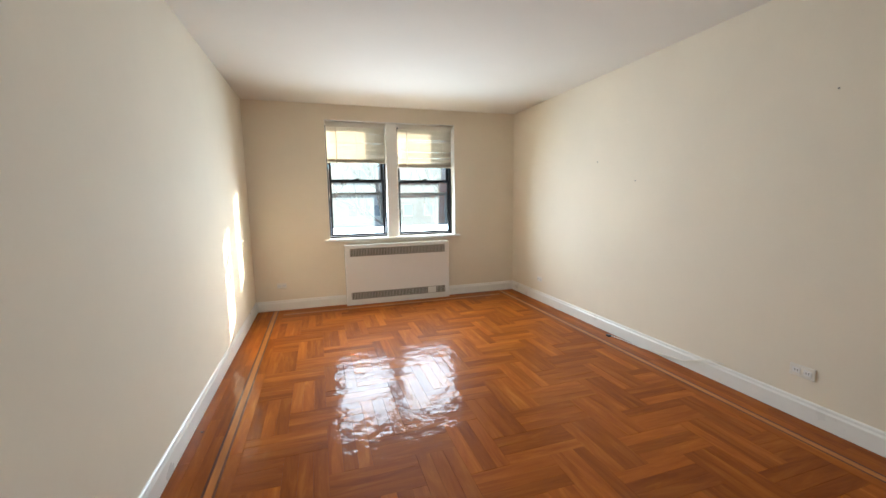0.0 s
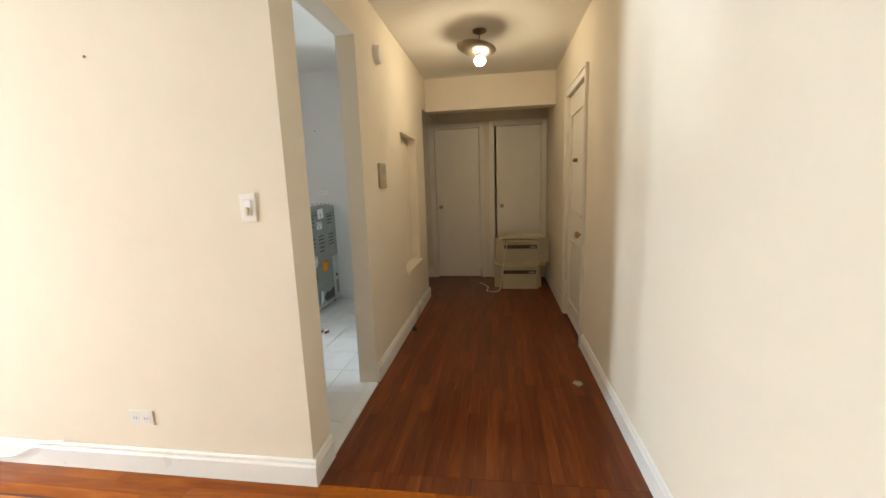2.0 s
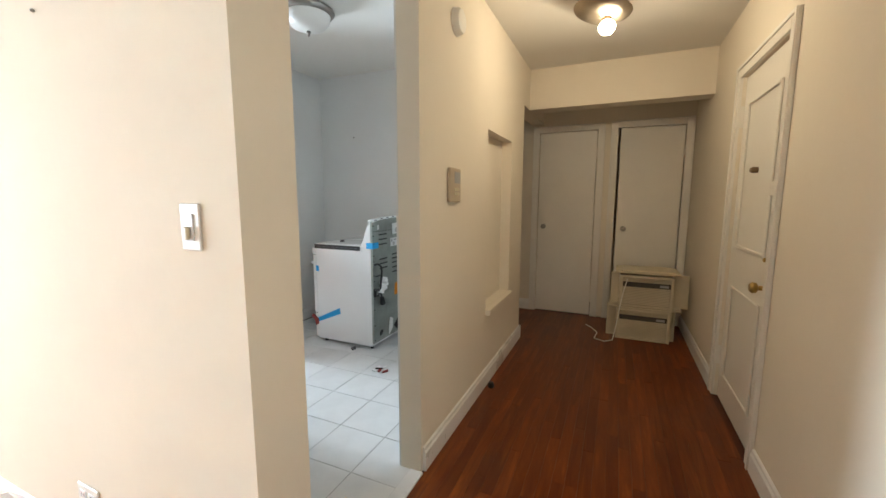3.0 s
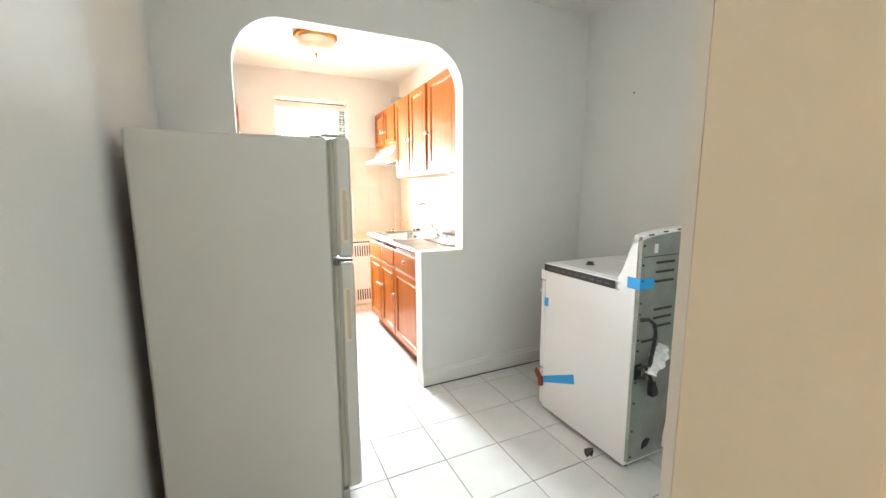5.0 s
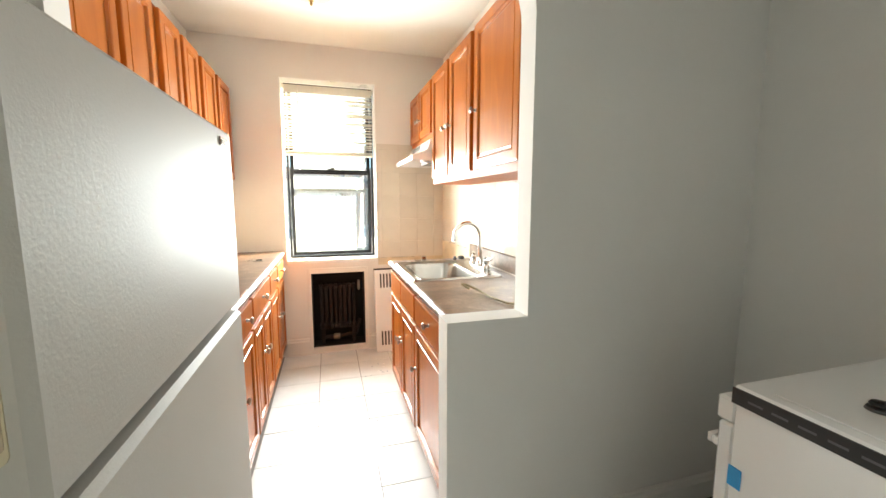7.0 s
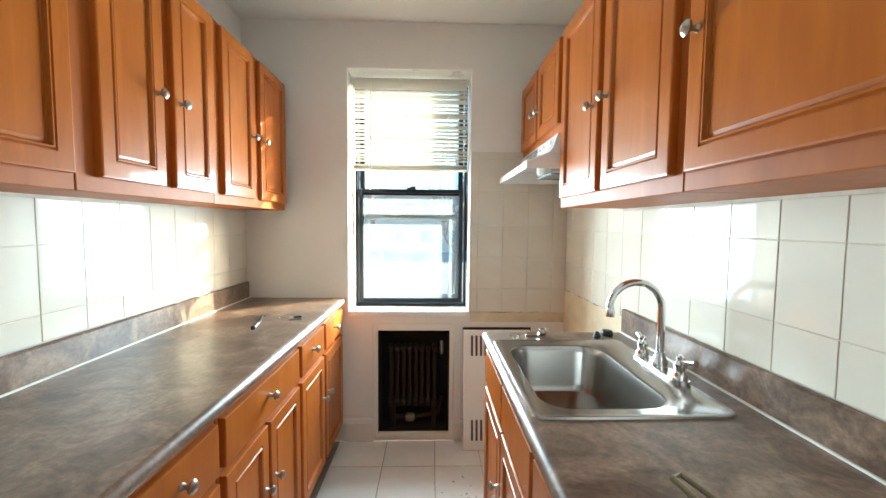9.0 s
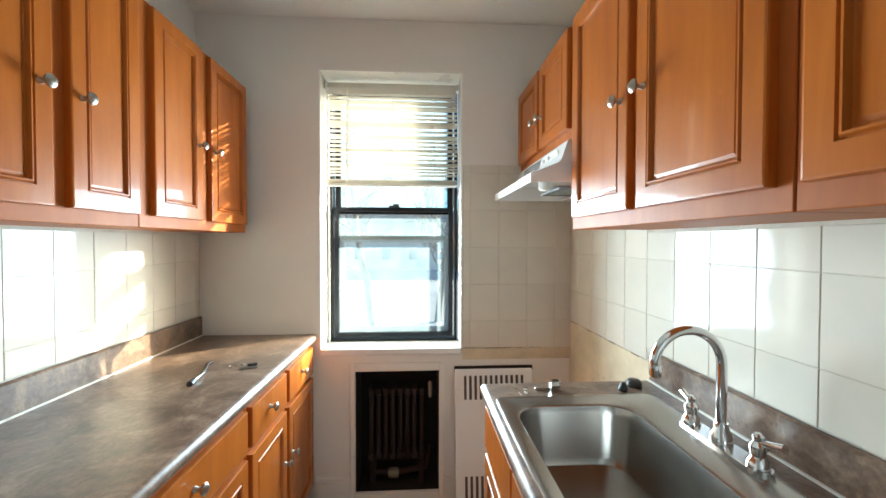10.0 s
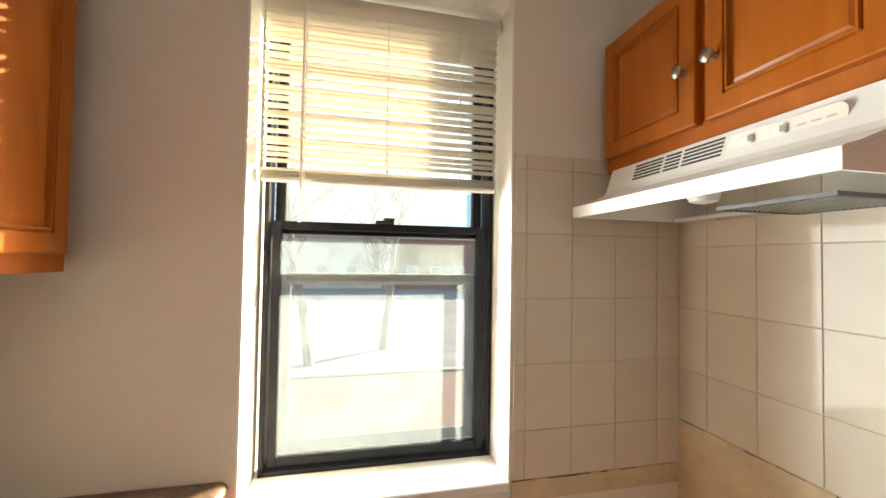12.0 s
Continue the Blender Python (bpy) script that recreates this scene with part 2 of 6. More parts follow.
DULLIRON = surface("dull_burner_iron", (0.10, 0.10, 0.10), 0.5, 0.3, var=0.2)
GALV = surface("galvanised_sheet", (0.34, 0.365, 0.33), 0.38, 0.6, var=0.14, scale=9, bump=0.06)
PALESTEEL = surface("pale_steel", (0.60, 0.63, 0.60), 0.4, 0.35, var=0.08, scale=8)
TAPE = surface("blue_masking_tape", (0.015, 0.34, 0.72), 0.5, var=0.06)
ORANGE = surface("orange_tag", (0.85, 0.30, 0.015), 0.6, var=0.04)
PAPER = surface("white_paper", (0.80, 0.80, 0.78), 0.7, var=0.05, bump=0.1)
GREYINK = surface("grey_print", (0.38, 0.38, 0.38), 0.7)
FAINTINK = surface("faint_print", (0.10, 0.10, 0.11), 0.6)
REDCLOTH = surface("dark_red_tag", (0.22, 0.03, 0.02), 0.7, var=0.2)
ACPLASTIC = surface("yellowed_ac_plastic", (0.62, 0.54, 0.38), 0.45, var=0.06, scale=4)
ACDARK = surface("ac_grille_dark", (0.06, 0.05, 0.04), 0.6)
LOUVRE = surface("grey_louvre", (0.5, 0.49, 0.46), 0.45)
AGED = surface("aged_ivory_plastic", (0.50, 0.41, 0.29), 0.45, var=0.05)
PLATE = surface("ivory_plate", (0.80, 0.77, 0.70), 0.3, var=0.02)
SLAT = slat_plastic("white_blind_slat", (0.80, 0.77, 0.70), 0.42)
PANE = clear("dusty_window_glass", dust=0.12)
FROST = clear("frosted_lamp_glass", (0.66, 0.60, 0.44), 0.35)
FROST.node_tree.nodes["Principled BSDF"].inputs["Transmission Weight"].default_value = 0.1
LENS = surface("milky_hood_lens", (0.80, 0.79, 0.74), 0.3, var=0.02)
BULB = glow("lit_bulb", (1.0, 0.84, 0.58), 5.0)
BRICK = surface("red_brick_far", (0.36, 0.16, 0.11), 0.85, var=0.2, scale=3, bump=0.3, bscale=20)
STUCCO = surface("pale_stucco_far", (0.74, 0.73, 0.71), 0.85, var=0.08, scale=0.5)
FARPANE = surface("far_window_glass", (0.30, 0.36, 0.42), 0.15, var=0.1)
ROOF = surface("dark_shingle", (0.24, 0.24, 0.25), 0.9, var=0.2, scale=2)
EARTH = surface("winter_ground", (0.36, 0.40, 0.45), 0.95, var=0.2, scale=0.4, bump=0.3, bscale=4)
BARK = surface("grey_bark", (0.26, 0.23, 0.21), 0.9, var=0.25, scale=5, bump=0.6, bscale=30)


# ---- mesh helpers ----
def box(bm, lo, hi, bevel=0.0, seg=1):
    r = bmesh.ops.create_cube(bm, size=1.0)
    v = r["verts"]
    for q in v:
        for k in range(3):
            q.co[k] = lo[k] + (q.co[k] + 0.5) * (hi[k] - lo[k])
    if bevel:
        e = list({ed for q in v for ed in q.link_edges})
        bmesh.ops.bevel(bm, geom=e, offset=bevel, segments=seg, affect="EDGES", profile=0.5)
    return bm


def boxes(*items, bevel=0.0):
    bm = bmesh.new()
    for lo, hi in items:
        box(bm, lo, hi, bevel)
    return bm


def lathe(profile, seg=24, axis="z", at=(0, 0, 0), bm=None):
    """A turned shape from (radius, height) pairs about an axis."""
    bm = bm or bmesh.new()
    rings = []
    for r, h in profile:
        ring = []
        for i in range(seg):
            a = 2 * math.pi * i / seg
            u, v = r * math.cos(a), r * math.sin(a)
            c = {"z": (u, v, h), "y": (u, h, v), "x": (h, u, v)}[axis]
            ring.append(bm.verts.new(Vector(c) + Vector(at)))
        rings.append(ring)
    for a, b in zip(rings, rings[1:]):
        for i in range(seg):
            j = (i + 1) % seg
            bm.faces.new((a[i], a[j], b[j], b[i]))
    bm.faces.new(rings[0])
    bm.faces.new(rings[-1])
    bmesh.ops.recalc_face_normals(bm, faces=bm.faces[:])
    return bm


def tube(points, radius, seg=10, bm=None, end=None):
    """A round bar along points; radius tapers to end if given."""
    bm = bm or bmesh.new()
    pts = [Vector(p) for p in points]
    side = None
    rings = []
    for i, p in enumerate(pts):
        d = (pts[min(i + 1, len(pts) - 1)] - pts[max(i - 1, 0)]).normalized()
        if side is None:
            side = d.orthogonal().normalized()
        side = (side - d * side.dot(d)).normalized()
        up = d.cross(side)
        r = radius if end is None else radius + (end - radius) * i / (len(pts) - 1)
        rings.append([bm.verts.new(p + r * (math.cos(2 * math.pi * k / seg) * side + math.sin(2 * math.pi * k / seg) * up)) for k in range(seg)])
    for a, b in zip(rings, rings[1:]):
        for i in range(seg):
            j = (i + 1) % seg
            bm.faces.new((a[i], a[j], b[j], b[i]))
    bm.faces.new(rings[0])
    bm.faces.new(rings[-1])
    bmesh.ops.recalc_face_normals(bm, faces=bm.faces[:])
    return bm


def prism(outline, lo, hi, axis="y", bm=None):
    """A flat outline of (a, b) pairs pushed from lo to hi along an axis."""
    bm = bm or bmesh.new()
    def at(a, b, h):
        return {"y": (a, h, b), "x": (h, a, b), "z": (a, b, h)}[axis]
    f = [bm.verts.new(at(a, b, lo)) for a, b in outline]
    g = [bm.verts.new(at(a, b, hi)) for a, b in outline]
    bm.faces.new(f)
    bm.faces.new(g)
    for i in range(len(f)):
        j = (i + 1) % len(f)
        bm.faces.new((f[i], f[j], g[j], g[i]))
    bmesh.ops.recalc_face_normals(bm, faces=bm.faces[:])
    return bm


def rounded(x0, y0, x1, y1, r, n=6):
    out = []
    for cx, cy, a0 in ((x1 - r, y1 - r, 0), (x0 + r, y1 - r, 90), (x0 + r, y0 + r, 180), (x1 - r, y0 + r, 270)):
        for i in range(n + 1):
            a = radians(a0 + 90 * i / n)
            out.append((cx + r * math.cos(a), cy + r * math.sin(a)))
    return out


def mesh_of(name, bm, material, smooth=False):
    me = bpy.data.meshes.new(name)
    bm.to_mesh(me)
    bm.free()
    me.materials.append(material)
    if smooth:
        me.shade_smooth()
        me.set_sharp_from_angle(angle=radians(38))
    return me


def part(name, bm, material, parent, label="", smooth=False):
    ob = new(name, mesh_of(name, bm, material, smooth))
    ob.parent = parent
    return tagged(ob, label)


def thing(name, label, category, at=(0, 0, 0), turn=0.0, group="", kind=""):
    ob = new(name)
    ob.empty_display_size = 0.05
    ob.matrix_basis = pose(*at, 0, 0, turn)
    return tagged(ob, label, category, group, kind)


def solo(name, bm, material, label, category, at=(0, 0, 0), turn=0.0, group="", kind="", smooth=False):
    ob = new(name, mesh_of(name, bm, material, smooth))
    ob.matrix_basis = pose(*at, 0, 0, turn)
    return tagged(ob, label, category, group, kind)


def structure(name, bm, material, label="", category=""):
    return tagged(new(name, mesh_of(name, bm, material)), label, category, "", "structure")


def wall(name, axis, p0, p1, a0, a1, z0, z1, holes, material, label):
    """A wall from p0 to p1 thick, a0 to a1 long, with holes (a0, a1, z0, z1) in order along it."""
    bm = bmesh.new()
    def put(u0, u1, w0, w1):
        if u1 - u0 > 1e-4 and w1 - w0 > 1e-4:
            box(bm, (p0, u0, w0) if axis == "x" else (u0, p0, w0), (p1, u1, w1) if axis == "x" else (u1, p1, w1))
    a = a0
    for h0, h1, v0, v1 in holes:
        put(a, h0, z0, z1)
        put(h0, h1, z0, v0)
        put(h0, h1, v1, z1)
        a = h1
    put(a, a1, z0, z1)
    return structure(name, bm, material, label, "wall")


# ---- the large structure ----
LX0, LX1, LY1, HR = -0.50, 2.912, 5.332, -0.538
HL, HE, KW, KL, KR, DR, ARCH = 0.925, 6.866, 5.438, 3.11, 5.104, 5.811, 3.184
LC, HC, KC = 2.457, 2.50, 2.60
LWX0, LWX1, LWZ0, LWZ1 = 0.388, 2.035, 0.838, 2.277
KWX0, KWX1, KWZ0, KWZ1 = 3.733, 4.496, 0.83, 2.33

wall("wall_west", "x", LX0 - 0.15, LX0, HR - 0.15, LY1 + 0.3, 0, LC, [], CREAM, "cream painted plaster wall of the living room")
wall("wall_north_living", "y", LY1, LY1 + 0.28, LX0, LX1, 0, LC, [(LWX0, LWX1, LWZ0, LWZ1)], CREAM, "cream painted plaster wall round the living room window")
wall("wall_party", "x", LX1, KL - 0.018, HL, KW + 0.25, 0, KC, [], CREAM, "cream painted plaster wall between living room and kitchen")
wall("wall_party_kitchen_face", "x", KL - 0.018, KL, 1.046, KW, 0, KC, [], GREYWALL, "grey white painted plaster wall of the kitchen")
wall("wall_south", "y", HR - 0.16, HR, LX0, 7.6, 0, HC, [(4.545, 5.30, 0, 2.05)], CREAM, "cream painted plaster wall along the hall")
wall("header_living", "x", LX1, KL - 0.003, HR, HL - 0.0005, 2.176, HC, [], CREAM, "cream painted header over the hall opening")
wall("wall_hall_north", "y", HL, 1.035, KL - 0.0178, 5.85, 0, KC, [(KL - 0.0178, 3.815, 0, 2.19), (4.80, 5.425, 0.55, 1.765)], CREAM, "cream painted plaster hall wall with a niche")
wall("niche_back", "y", 1.005, 1.0345, 4.80, 5.425, 0.55, 1.765, [], CREAM, "cream back of the wall niche")
wall("wall_hall_end", "x", HE, HE + 0.1, HR, 3.0, 0, HC, [(-0.475, 0.155, 0, 2.05), (0.345, 0.966, 0, 2.045)], CREAM, "cream painted plaster wall with closet doors")
wall("closet_shell", "x", 7.5, 7.6, HR, 3.0, 0, HC, [], CREAM, "cream closet back wall")
wall("closet_divider", "y", 0.22, 0.27, HE + 0.1, 7.5, 0, HC, [], CREAM, "cream closet dividing wall")
wall("wall_dining_east", "x", DR, 5.85, 1.036, ARCH, 0, KC, [], GREYWALL, "grey white painted plaster dining wall")
wall("wall_corridor_west", "x", 5.854, 5.90, 1.066, 3.0, 0, HC, [], CREAM, "cream corridor wall")
wall("wall_corridor_end", "y", 3.0, 3.1, 5.90, 7.6, 0, HC, [], CREAM, "cream corridor end wall")
wall("hall_beam", "x", 6.08, 6.26, HR, HL, 2.141, HC, [], CREAM, "cream painted plaster beam across the hall")
wall("corridor_header", "y", HL, 1.06, 5.85, HE, 2.141, HC, [], CREAM, "cream painted header over the corridor")
wall("dining_south_face", "y", 1.0355, 1.045, KL - 0.0178, DR, 0, KC, [(KL - 0.0178, 3.815, 0, 2.19)], GREYWALL, "grey white dining side of the hall wall")
wall("wall_kitchen_east", "x", KR, KR + 0.12, ARCH + 0.1, KW, 0, KC, [], KITWALL, "white painted kitchen wall")
structure("wall_kitchen_north", boxes(((KL - 0.012, KW, 0), (KWX0, KW + 0.25, KC)), ((KWX1, KW, 0), (KR + 0.12, KW + 0.25, KC)), ((KWX0, KW, KWZ1), (KWX1, KW + 0.25, KC)), ((KWX0, KW, 0), (3.92, KW + 0.25, KWZ0)), ((4.372, KW, 0), (KWX1, KW + 0.25, KWZ0)), ((3.92, KW, 0.72), (4.372, KW + 0.25, KWZ0)), ((3.92, KW, 0), (4.372, KW + 0.25, 0.055)), ((3.92, KW + 0.2, 0.055), (4.372, KW + 0.25, 0.72))), KITWALL, "white painted wall round the kitchen window and radiator recess", "wall")


def arch_wall():
    """Wall with a round-cornered opening and a low ledge wall on one side of it."""
    x0, x1, top, ledge_x, ledge_z, r = 3.441, 4.763, 2.226, 4.457, 0.930, 0.26
    hole = [(x0, 0.0), (x0, top - r)]
    hole += [(x0 + r - r * math.cos(radians(9 * i)), top - r + r * math.sin(radians(9 * i))) for i in range(1, 10)]
    hole += [(x0 + r, top), (x1 - r, top)]
    hole += [(x1 - r + r * math.sin(radians(9 * i)), top - r + r * math.cos(radians(9 * i))) for i in range(1, 10)]
    hole += [(x1, top - r), (x1, ledge_z), (ledge_x, ledge_z), (ledge_x, 0.0)]
    outline = [(KL, 0.0)] + hole + [(DR, 0.0), (DR, KC), (KL, KC)]
    bm = prism(outline, ARCH, ARCH + 0.105, "y")
    bmesh.ops.triangulate(bm, faces=[f for f in bm.faces if len(f.verts) > 4])
    structure("wall_arch", bm, GREYWALL, "grey white plaster wall with a round-cornered opening and ledge", "wall")


arch_wall()
structure("ceiling_living", boxes(((LX0 - 0.15, HR - 0.15, LC), (LX1 + 0.001, LY1 + 0.3, LC + 0.15))), CEIL, "off-white painted plaster ceiling of the living room", "ceiling")
structure("ceiling_hall", boxes(((LX1 + 0.002, HR - 0.15, HC), (7.6, HL, HC + 0.15)), ((5.86, HL, HC), (7.6, 3.1, HC + 0.15))), CEIL, "off-white painted plaster ceiling of the hall", "ceiling")
structure("ceiling_kitchen", boxes(((LX1, HL + 0.002, KC), (5.855, KW + 0.25, KC + 0.15))), CEIL, "white painted plaster ceiling of the kitchen", "ceiling")


def baseboard(name, x0, y0, x1, y1, nx, ny, h=0.122, mat=TRIM):
    """A moulded skirting board between two points of a wall whose normal is (nx, ny)."""
    d = Vector((x1 - x0, y1 - y0, 0))
    prof = [(0, 0), (0.017, 0), (0.017, h - 0.03), (0.011, h - 0.02), (0.010, h - 0.006), (0.004, h), (0, h)]
    bm = bmesh.new()
    a = [bm.verts.new((x0 + nx * p, y0 + ny * p, z)) for p, z in prof]
    b = [bm.verts.new((x1 + nx * p, y1 + ny * p, z)) for p, z in prof]
    bm.faces.new(a)
    bm.faces.new(b)
    for i in range(len(a)):
        j = (i + 1) % len(a)
        bm.faces.new((a[i], a[j], b[j], b[i]))
    bmesh.ops.recalc_face_normals(bm, faces=bm.faces[:])
    structure(name, bm, mat, "white gloss painted wooden baseboard", "baseboard")


baseboard("baseboard_1", LX0, HR, LX0, LY1, 1, 0)
baseboard("baseboard_2", LX0 + 0.018, LY1, 0.55, LY1, 0, -1)
baseboard("baseboard_3", 1.905, LY1, LX1 - 0.018, LY1, 0, -1)
baseboard("baseboard_4", LX1, HL - 0.017, LX1, LY1, -1, 0)
baseboard("baseboard_5", LX1, HL, KL - 0.018, HL, 0, -1)
baseboard("baseboard_6", 3.83, HL, 5.85, HL, 0, -1)
baseboard("baseboard_7", LX0, HR, 4.47, HR, 0, 1)
baseboard("baseboard_8", 5.37, HR, HE, HR, 0, 1)
baseboard("baseboard_9", HE, 1.03, HE, 3.0, -1, 0)
baseboard("baseboard_10", 5.85, HL - 0.017, 5.85, 1.065, 1, 0)
baseboard("baseboard_11", 4.457, ARCH, DR, ARCH, 0, -1, 0.12, GREYWALL)
structure("floor_joint", boxes(((4.457, ARCH - 0.024, -0.002), (DR - 0.02, ARCH - 0.0175, 0.006))), surface("dark_floor_joint", (0.09, 0.075, 0.06), 0.9, var=0.4, scale=20), "dark joint between tiles and skirting", "joint")
baseboard("baseboard_12", DR, 1.08, DR, ARCH, -1, 0, 0.12, GREYWALL)
baseboard("baseboard_13", KL, 1.08, KL, ARCH, 1, 0, 0.12, GREYWALL)
baseboard("baseboard_14", KL + 0.6, KW, 3.893, KW, 0, -1, 0.15, KITWALL)
baseboard("baseboard_15", 4.40, KW, KR, KW, 0, -1, 0.15, KITWALL)

floor_living = structure("floor_living", boxes(((LX0 - 0.1, HR - 0.1, -0.1), (LX1 + 0.1, LY1 + 0.1, -0.012))), INLAY, "glossy orange-brown oak parquet floor with inlaid border", "floor")
floor_hall = structure("floor_hall", boxes(((LX1 + 0.101, HR - 0.1, -0.1), (7.6, HL, -0.012)), ((5.85, HL, -0.1), (7.6, 3.1, -0.012))), INLAY, "dark glossy oak strip floor of the hall", "floor")
floor_kitchen = structure("floor_kitchen", boxes(((KL, 0.985, -0.1), (DR, ARCH + 0.1, -0.003)), ((KL, ARCH + 0.1, -0.1), (KR, KW, -0.003))), GROUT, "white square ceramic tile floor with grey grout", "floor")
structure("threshold", boxes(((KL, HL - 0.01, -0.1), (3.815, 0.985, 0.006)), bevel=0.003), FLOORTILE, "worn white marble door saddle", "threshold")


# ---- windows ----
def window(name, label, x0, x1, z0, z1, y, meet):
    """A dark double-hung window with two sashes; y is its inner face."""
    w = thing(name, label, "window", kind="structure")
    def ring(a0, a1, c0, c1, t, y0, y1):
        return boxes(((a0, y0, c0), (a0 + t, y1, c1)), ((a1 - t, y0, c0), (a1, y1, c1)), ((a0 + t, y0, c0), (a1 - t, y1, c0 + t)), ((a0 + t, y0, c1 - t), (a1 - t, y1, c1)), bevel=0.002)
    part("window_frame", ring(x0, x1, z0, z1, 0.014, y, y + 0.08), WINFRAME, w)
    up = part("upper_sash", ring(x0 + 0.023, x1 - 0.023, meet - 0.02, z1 - 0.023, 0.030, y + 0.05, y + 0.08), WINFRAME, w)
    lo = part("lower_sash", ring(x0 + 0.023, x1 - 0.023, z0 + 0.023, meet + 0.018, 0.025, y + 0.012, y + 0.044), WINFRAME, w)
    part("storm_frame", ring(x0 + 0.03, x1 - 0.03, z0 + 0.03, meet - 0.145, 0.04, y + 0.082, y + 0.09), STORM, w, "pale grey storm window frame")
    part("screen_rail", boxes(((x0 + 0.062, y + 0.034, meet - 0.17), (x1 - 0.062, y + 0.05, meet - 0.145))), GASKET, w)
    part("sash_lock", boxes((((x0 + x1) / 2 - 0.03, y - 0.004, meet + 0.018), ((x0 + x1) / 2 + 0.03, y + 0.03, meet + 0.028)), (((x0 + x1) / 2 - 0.006, y - 0.012, meet + 0.028), ((x0 + x1) / 2 + 0.03, y + 0.004, meet + 0.036)), bevel=0.002), BLACK, w)
    for sash, c0, c1, yy in ((up, meet + 0.012, z1 - 0.05, y + 0.064), (lo, z0 + 0.046, meet - 0.02, y + 0.027)):
        g = part("pane", boxes(((x0 + 0.046, yy, c0), (x1 - 0.046, yy + 0.004, c1))), PANE, sash)
        g.visible_shadow = False
    return w


def reveal(name, x0, x1, z0, z1, y0, y1, mat):
    structure(name, boxes(((x0, y0, z0), (x0 + 0.006, y1, z1)), ((x1 - 0.006, y0, z0), (x1, y1, z1)), ((x0 + 0.006, y0, z1 - 0.006), (x1 - 0.006, y1, z1))), mat, "white painted window reveal", "trim")


reveal("trim_living_window", LWX0, LWX1, LWZ0, LWZ1, LY1 - 0.002, 5.50, TRIM)
structure("mullion", boxes(((1.128, 5.372, LWZ0), (1.272, 5.58, LWZ1 - 0.007)), bevel=0.004), TRIM, "wide white painted window mullion", "trim")
structure("sill_living", boxes(((LWX0 - 0.06, LY1 - 0.045, LWZ0 - 0.03), (LWX1 + 0.06, 5.60, LWZ0 - 0.002)), bevel=0.006), TRIM, "white painted wooden window sill", "sill")
window("window_1", "dark aluminium double-hung window with a white mullion beside it", LWX0 + 0.008, 1.127, LWZ0, LWZ1 - 0.008, 5.46, 1.56)
window("window_2", "dark aluminium double-hung window beside a white mullion", 1.273, LWX1 - 0.008, LWZ0, LWZ1 - 0.008, 5.46, 1.55)
reveal("trim_kitchen_window", KWX0, KWX1, KWZ0, KWZ1, KW - 0.002, 5.62, TRIM)
structure("sill_kitchen", boxes(((KWX0 + 0.004, KW - 0.012, KWZ0 - 0.02), (KWX1 - 0.004, 5.66, KWZ0 + 0.012)), bevel=0.004), surface("dirty_white_sill", (0.80, 0.79, 0.75), 0.35, dirt=((0.3, 0.26, 0.2), 9.0, 0.66)), "white painted window sill with dark dirt stains", "sill")
window("window_3", "dark aluminium double-hung kitchen window with worn paint", KWX0 + 0.02, KWX1 - 0.012, KWZ0 + 0.012, KWZ1 - 0.006, 5.59, 1.60)


def blind(label, x0, x1, z0, z1, y, tilt=24.0, stack=5):
    """A horizontal slat blind let down to z0."""
    b = thing("window_blind", label, "blind", group="slat blinds")
    part("headrail", boxes(((x0, y - 0.018, z1 - 0.032), (x1, y + 0.018, z1)), ((x0 - 0.004, y - 0.024, z1 - 0.036), (x0 + 0.012, y + 0.02, z1 + 0.002)), ((x1 - 0.012, y - 0.024, z1 - 0.036), (x1 + 0.004, y + 0.02, z1 + 0.002)), bevel=0.003), PLATE, b)
    part("valance", boxes(((x0 + 0.012, y - 0.024, z1 - 0.062), (x1 - 0.012, y - 0.021, z1 - 0.004))), SLAT, b)
    part("bottom_rail", boxes(((x0 + 0.004, y - 0.013, z0), (x1 - 0.004, y + 0.013, z0 + 0.014)), bevel=0.004), PLATE, b)
    bm = bmesh.new()
    w, n = 0.013, 5
    top = []
    for k in range(n):
        u = -1 + 2 * k / (n - 1)
        top.append((u * w, 0.0022 * (1 - u * u)))
    lower = [(a, c - 0.0007) for a, c in reversed(top)]
    prism(top + lower, x0 + 0.006, x1 - 0.006, "x", bm)
    me = mesh_of("slat", bm, SLAT)
    step = 0.0192
    z = z0 + 0.018
    i = 0
    rnd = random.Random(int(x0 * 1000))
    while z < z1 - 0.045:
        s = new("slat", me)
        s.parent = b
        s.matrix_basis = pose(0, y, z, -tilt + rnd.uniform(-1.5, 1.5), rnd.uniform(-0.12, 0.12), 0)
        z += 0.0045 if i < stack else step
        i += 1
    for fx in (0.17, 0.5, 0.82):
        xx = x0 + (x1 - x0) * fx
        part("cord", boxes(((xx - 0.0012, y - 0.0145, z0 + 0.01), (xx + 0.0012, y - 0.0135, z1 - 0.03))), PLATE, b)
    part("wand", tube([(x0 + 0.12, y - 0.03, z1 - 0.04), (x0 + 0.118, y - 0.031, z0 - 0.12)], 0.004, 6), PLATE, b, "clear plastic tilt wand")


blind("white slatted blind lowered over the upper sash, hanging lower", LWX0 + 0.012, 1.122, 1.776, LWZ1 - 0.01, 5.405, 40.0)
blind("white slatted blind lowered over the upper sash", 1.280, LWX1 - 0.014, 1.722, LWZ1 - 0.01, 5.405, 40.0)
blind("cream slatted blind half lowered over the kitchen window", KWX0 + 0.014, KWX1 - 0.014, 1.728, 2.30, 5.545, 13.0)


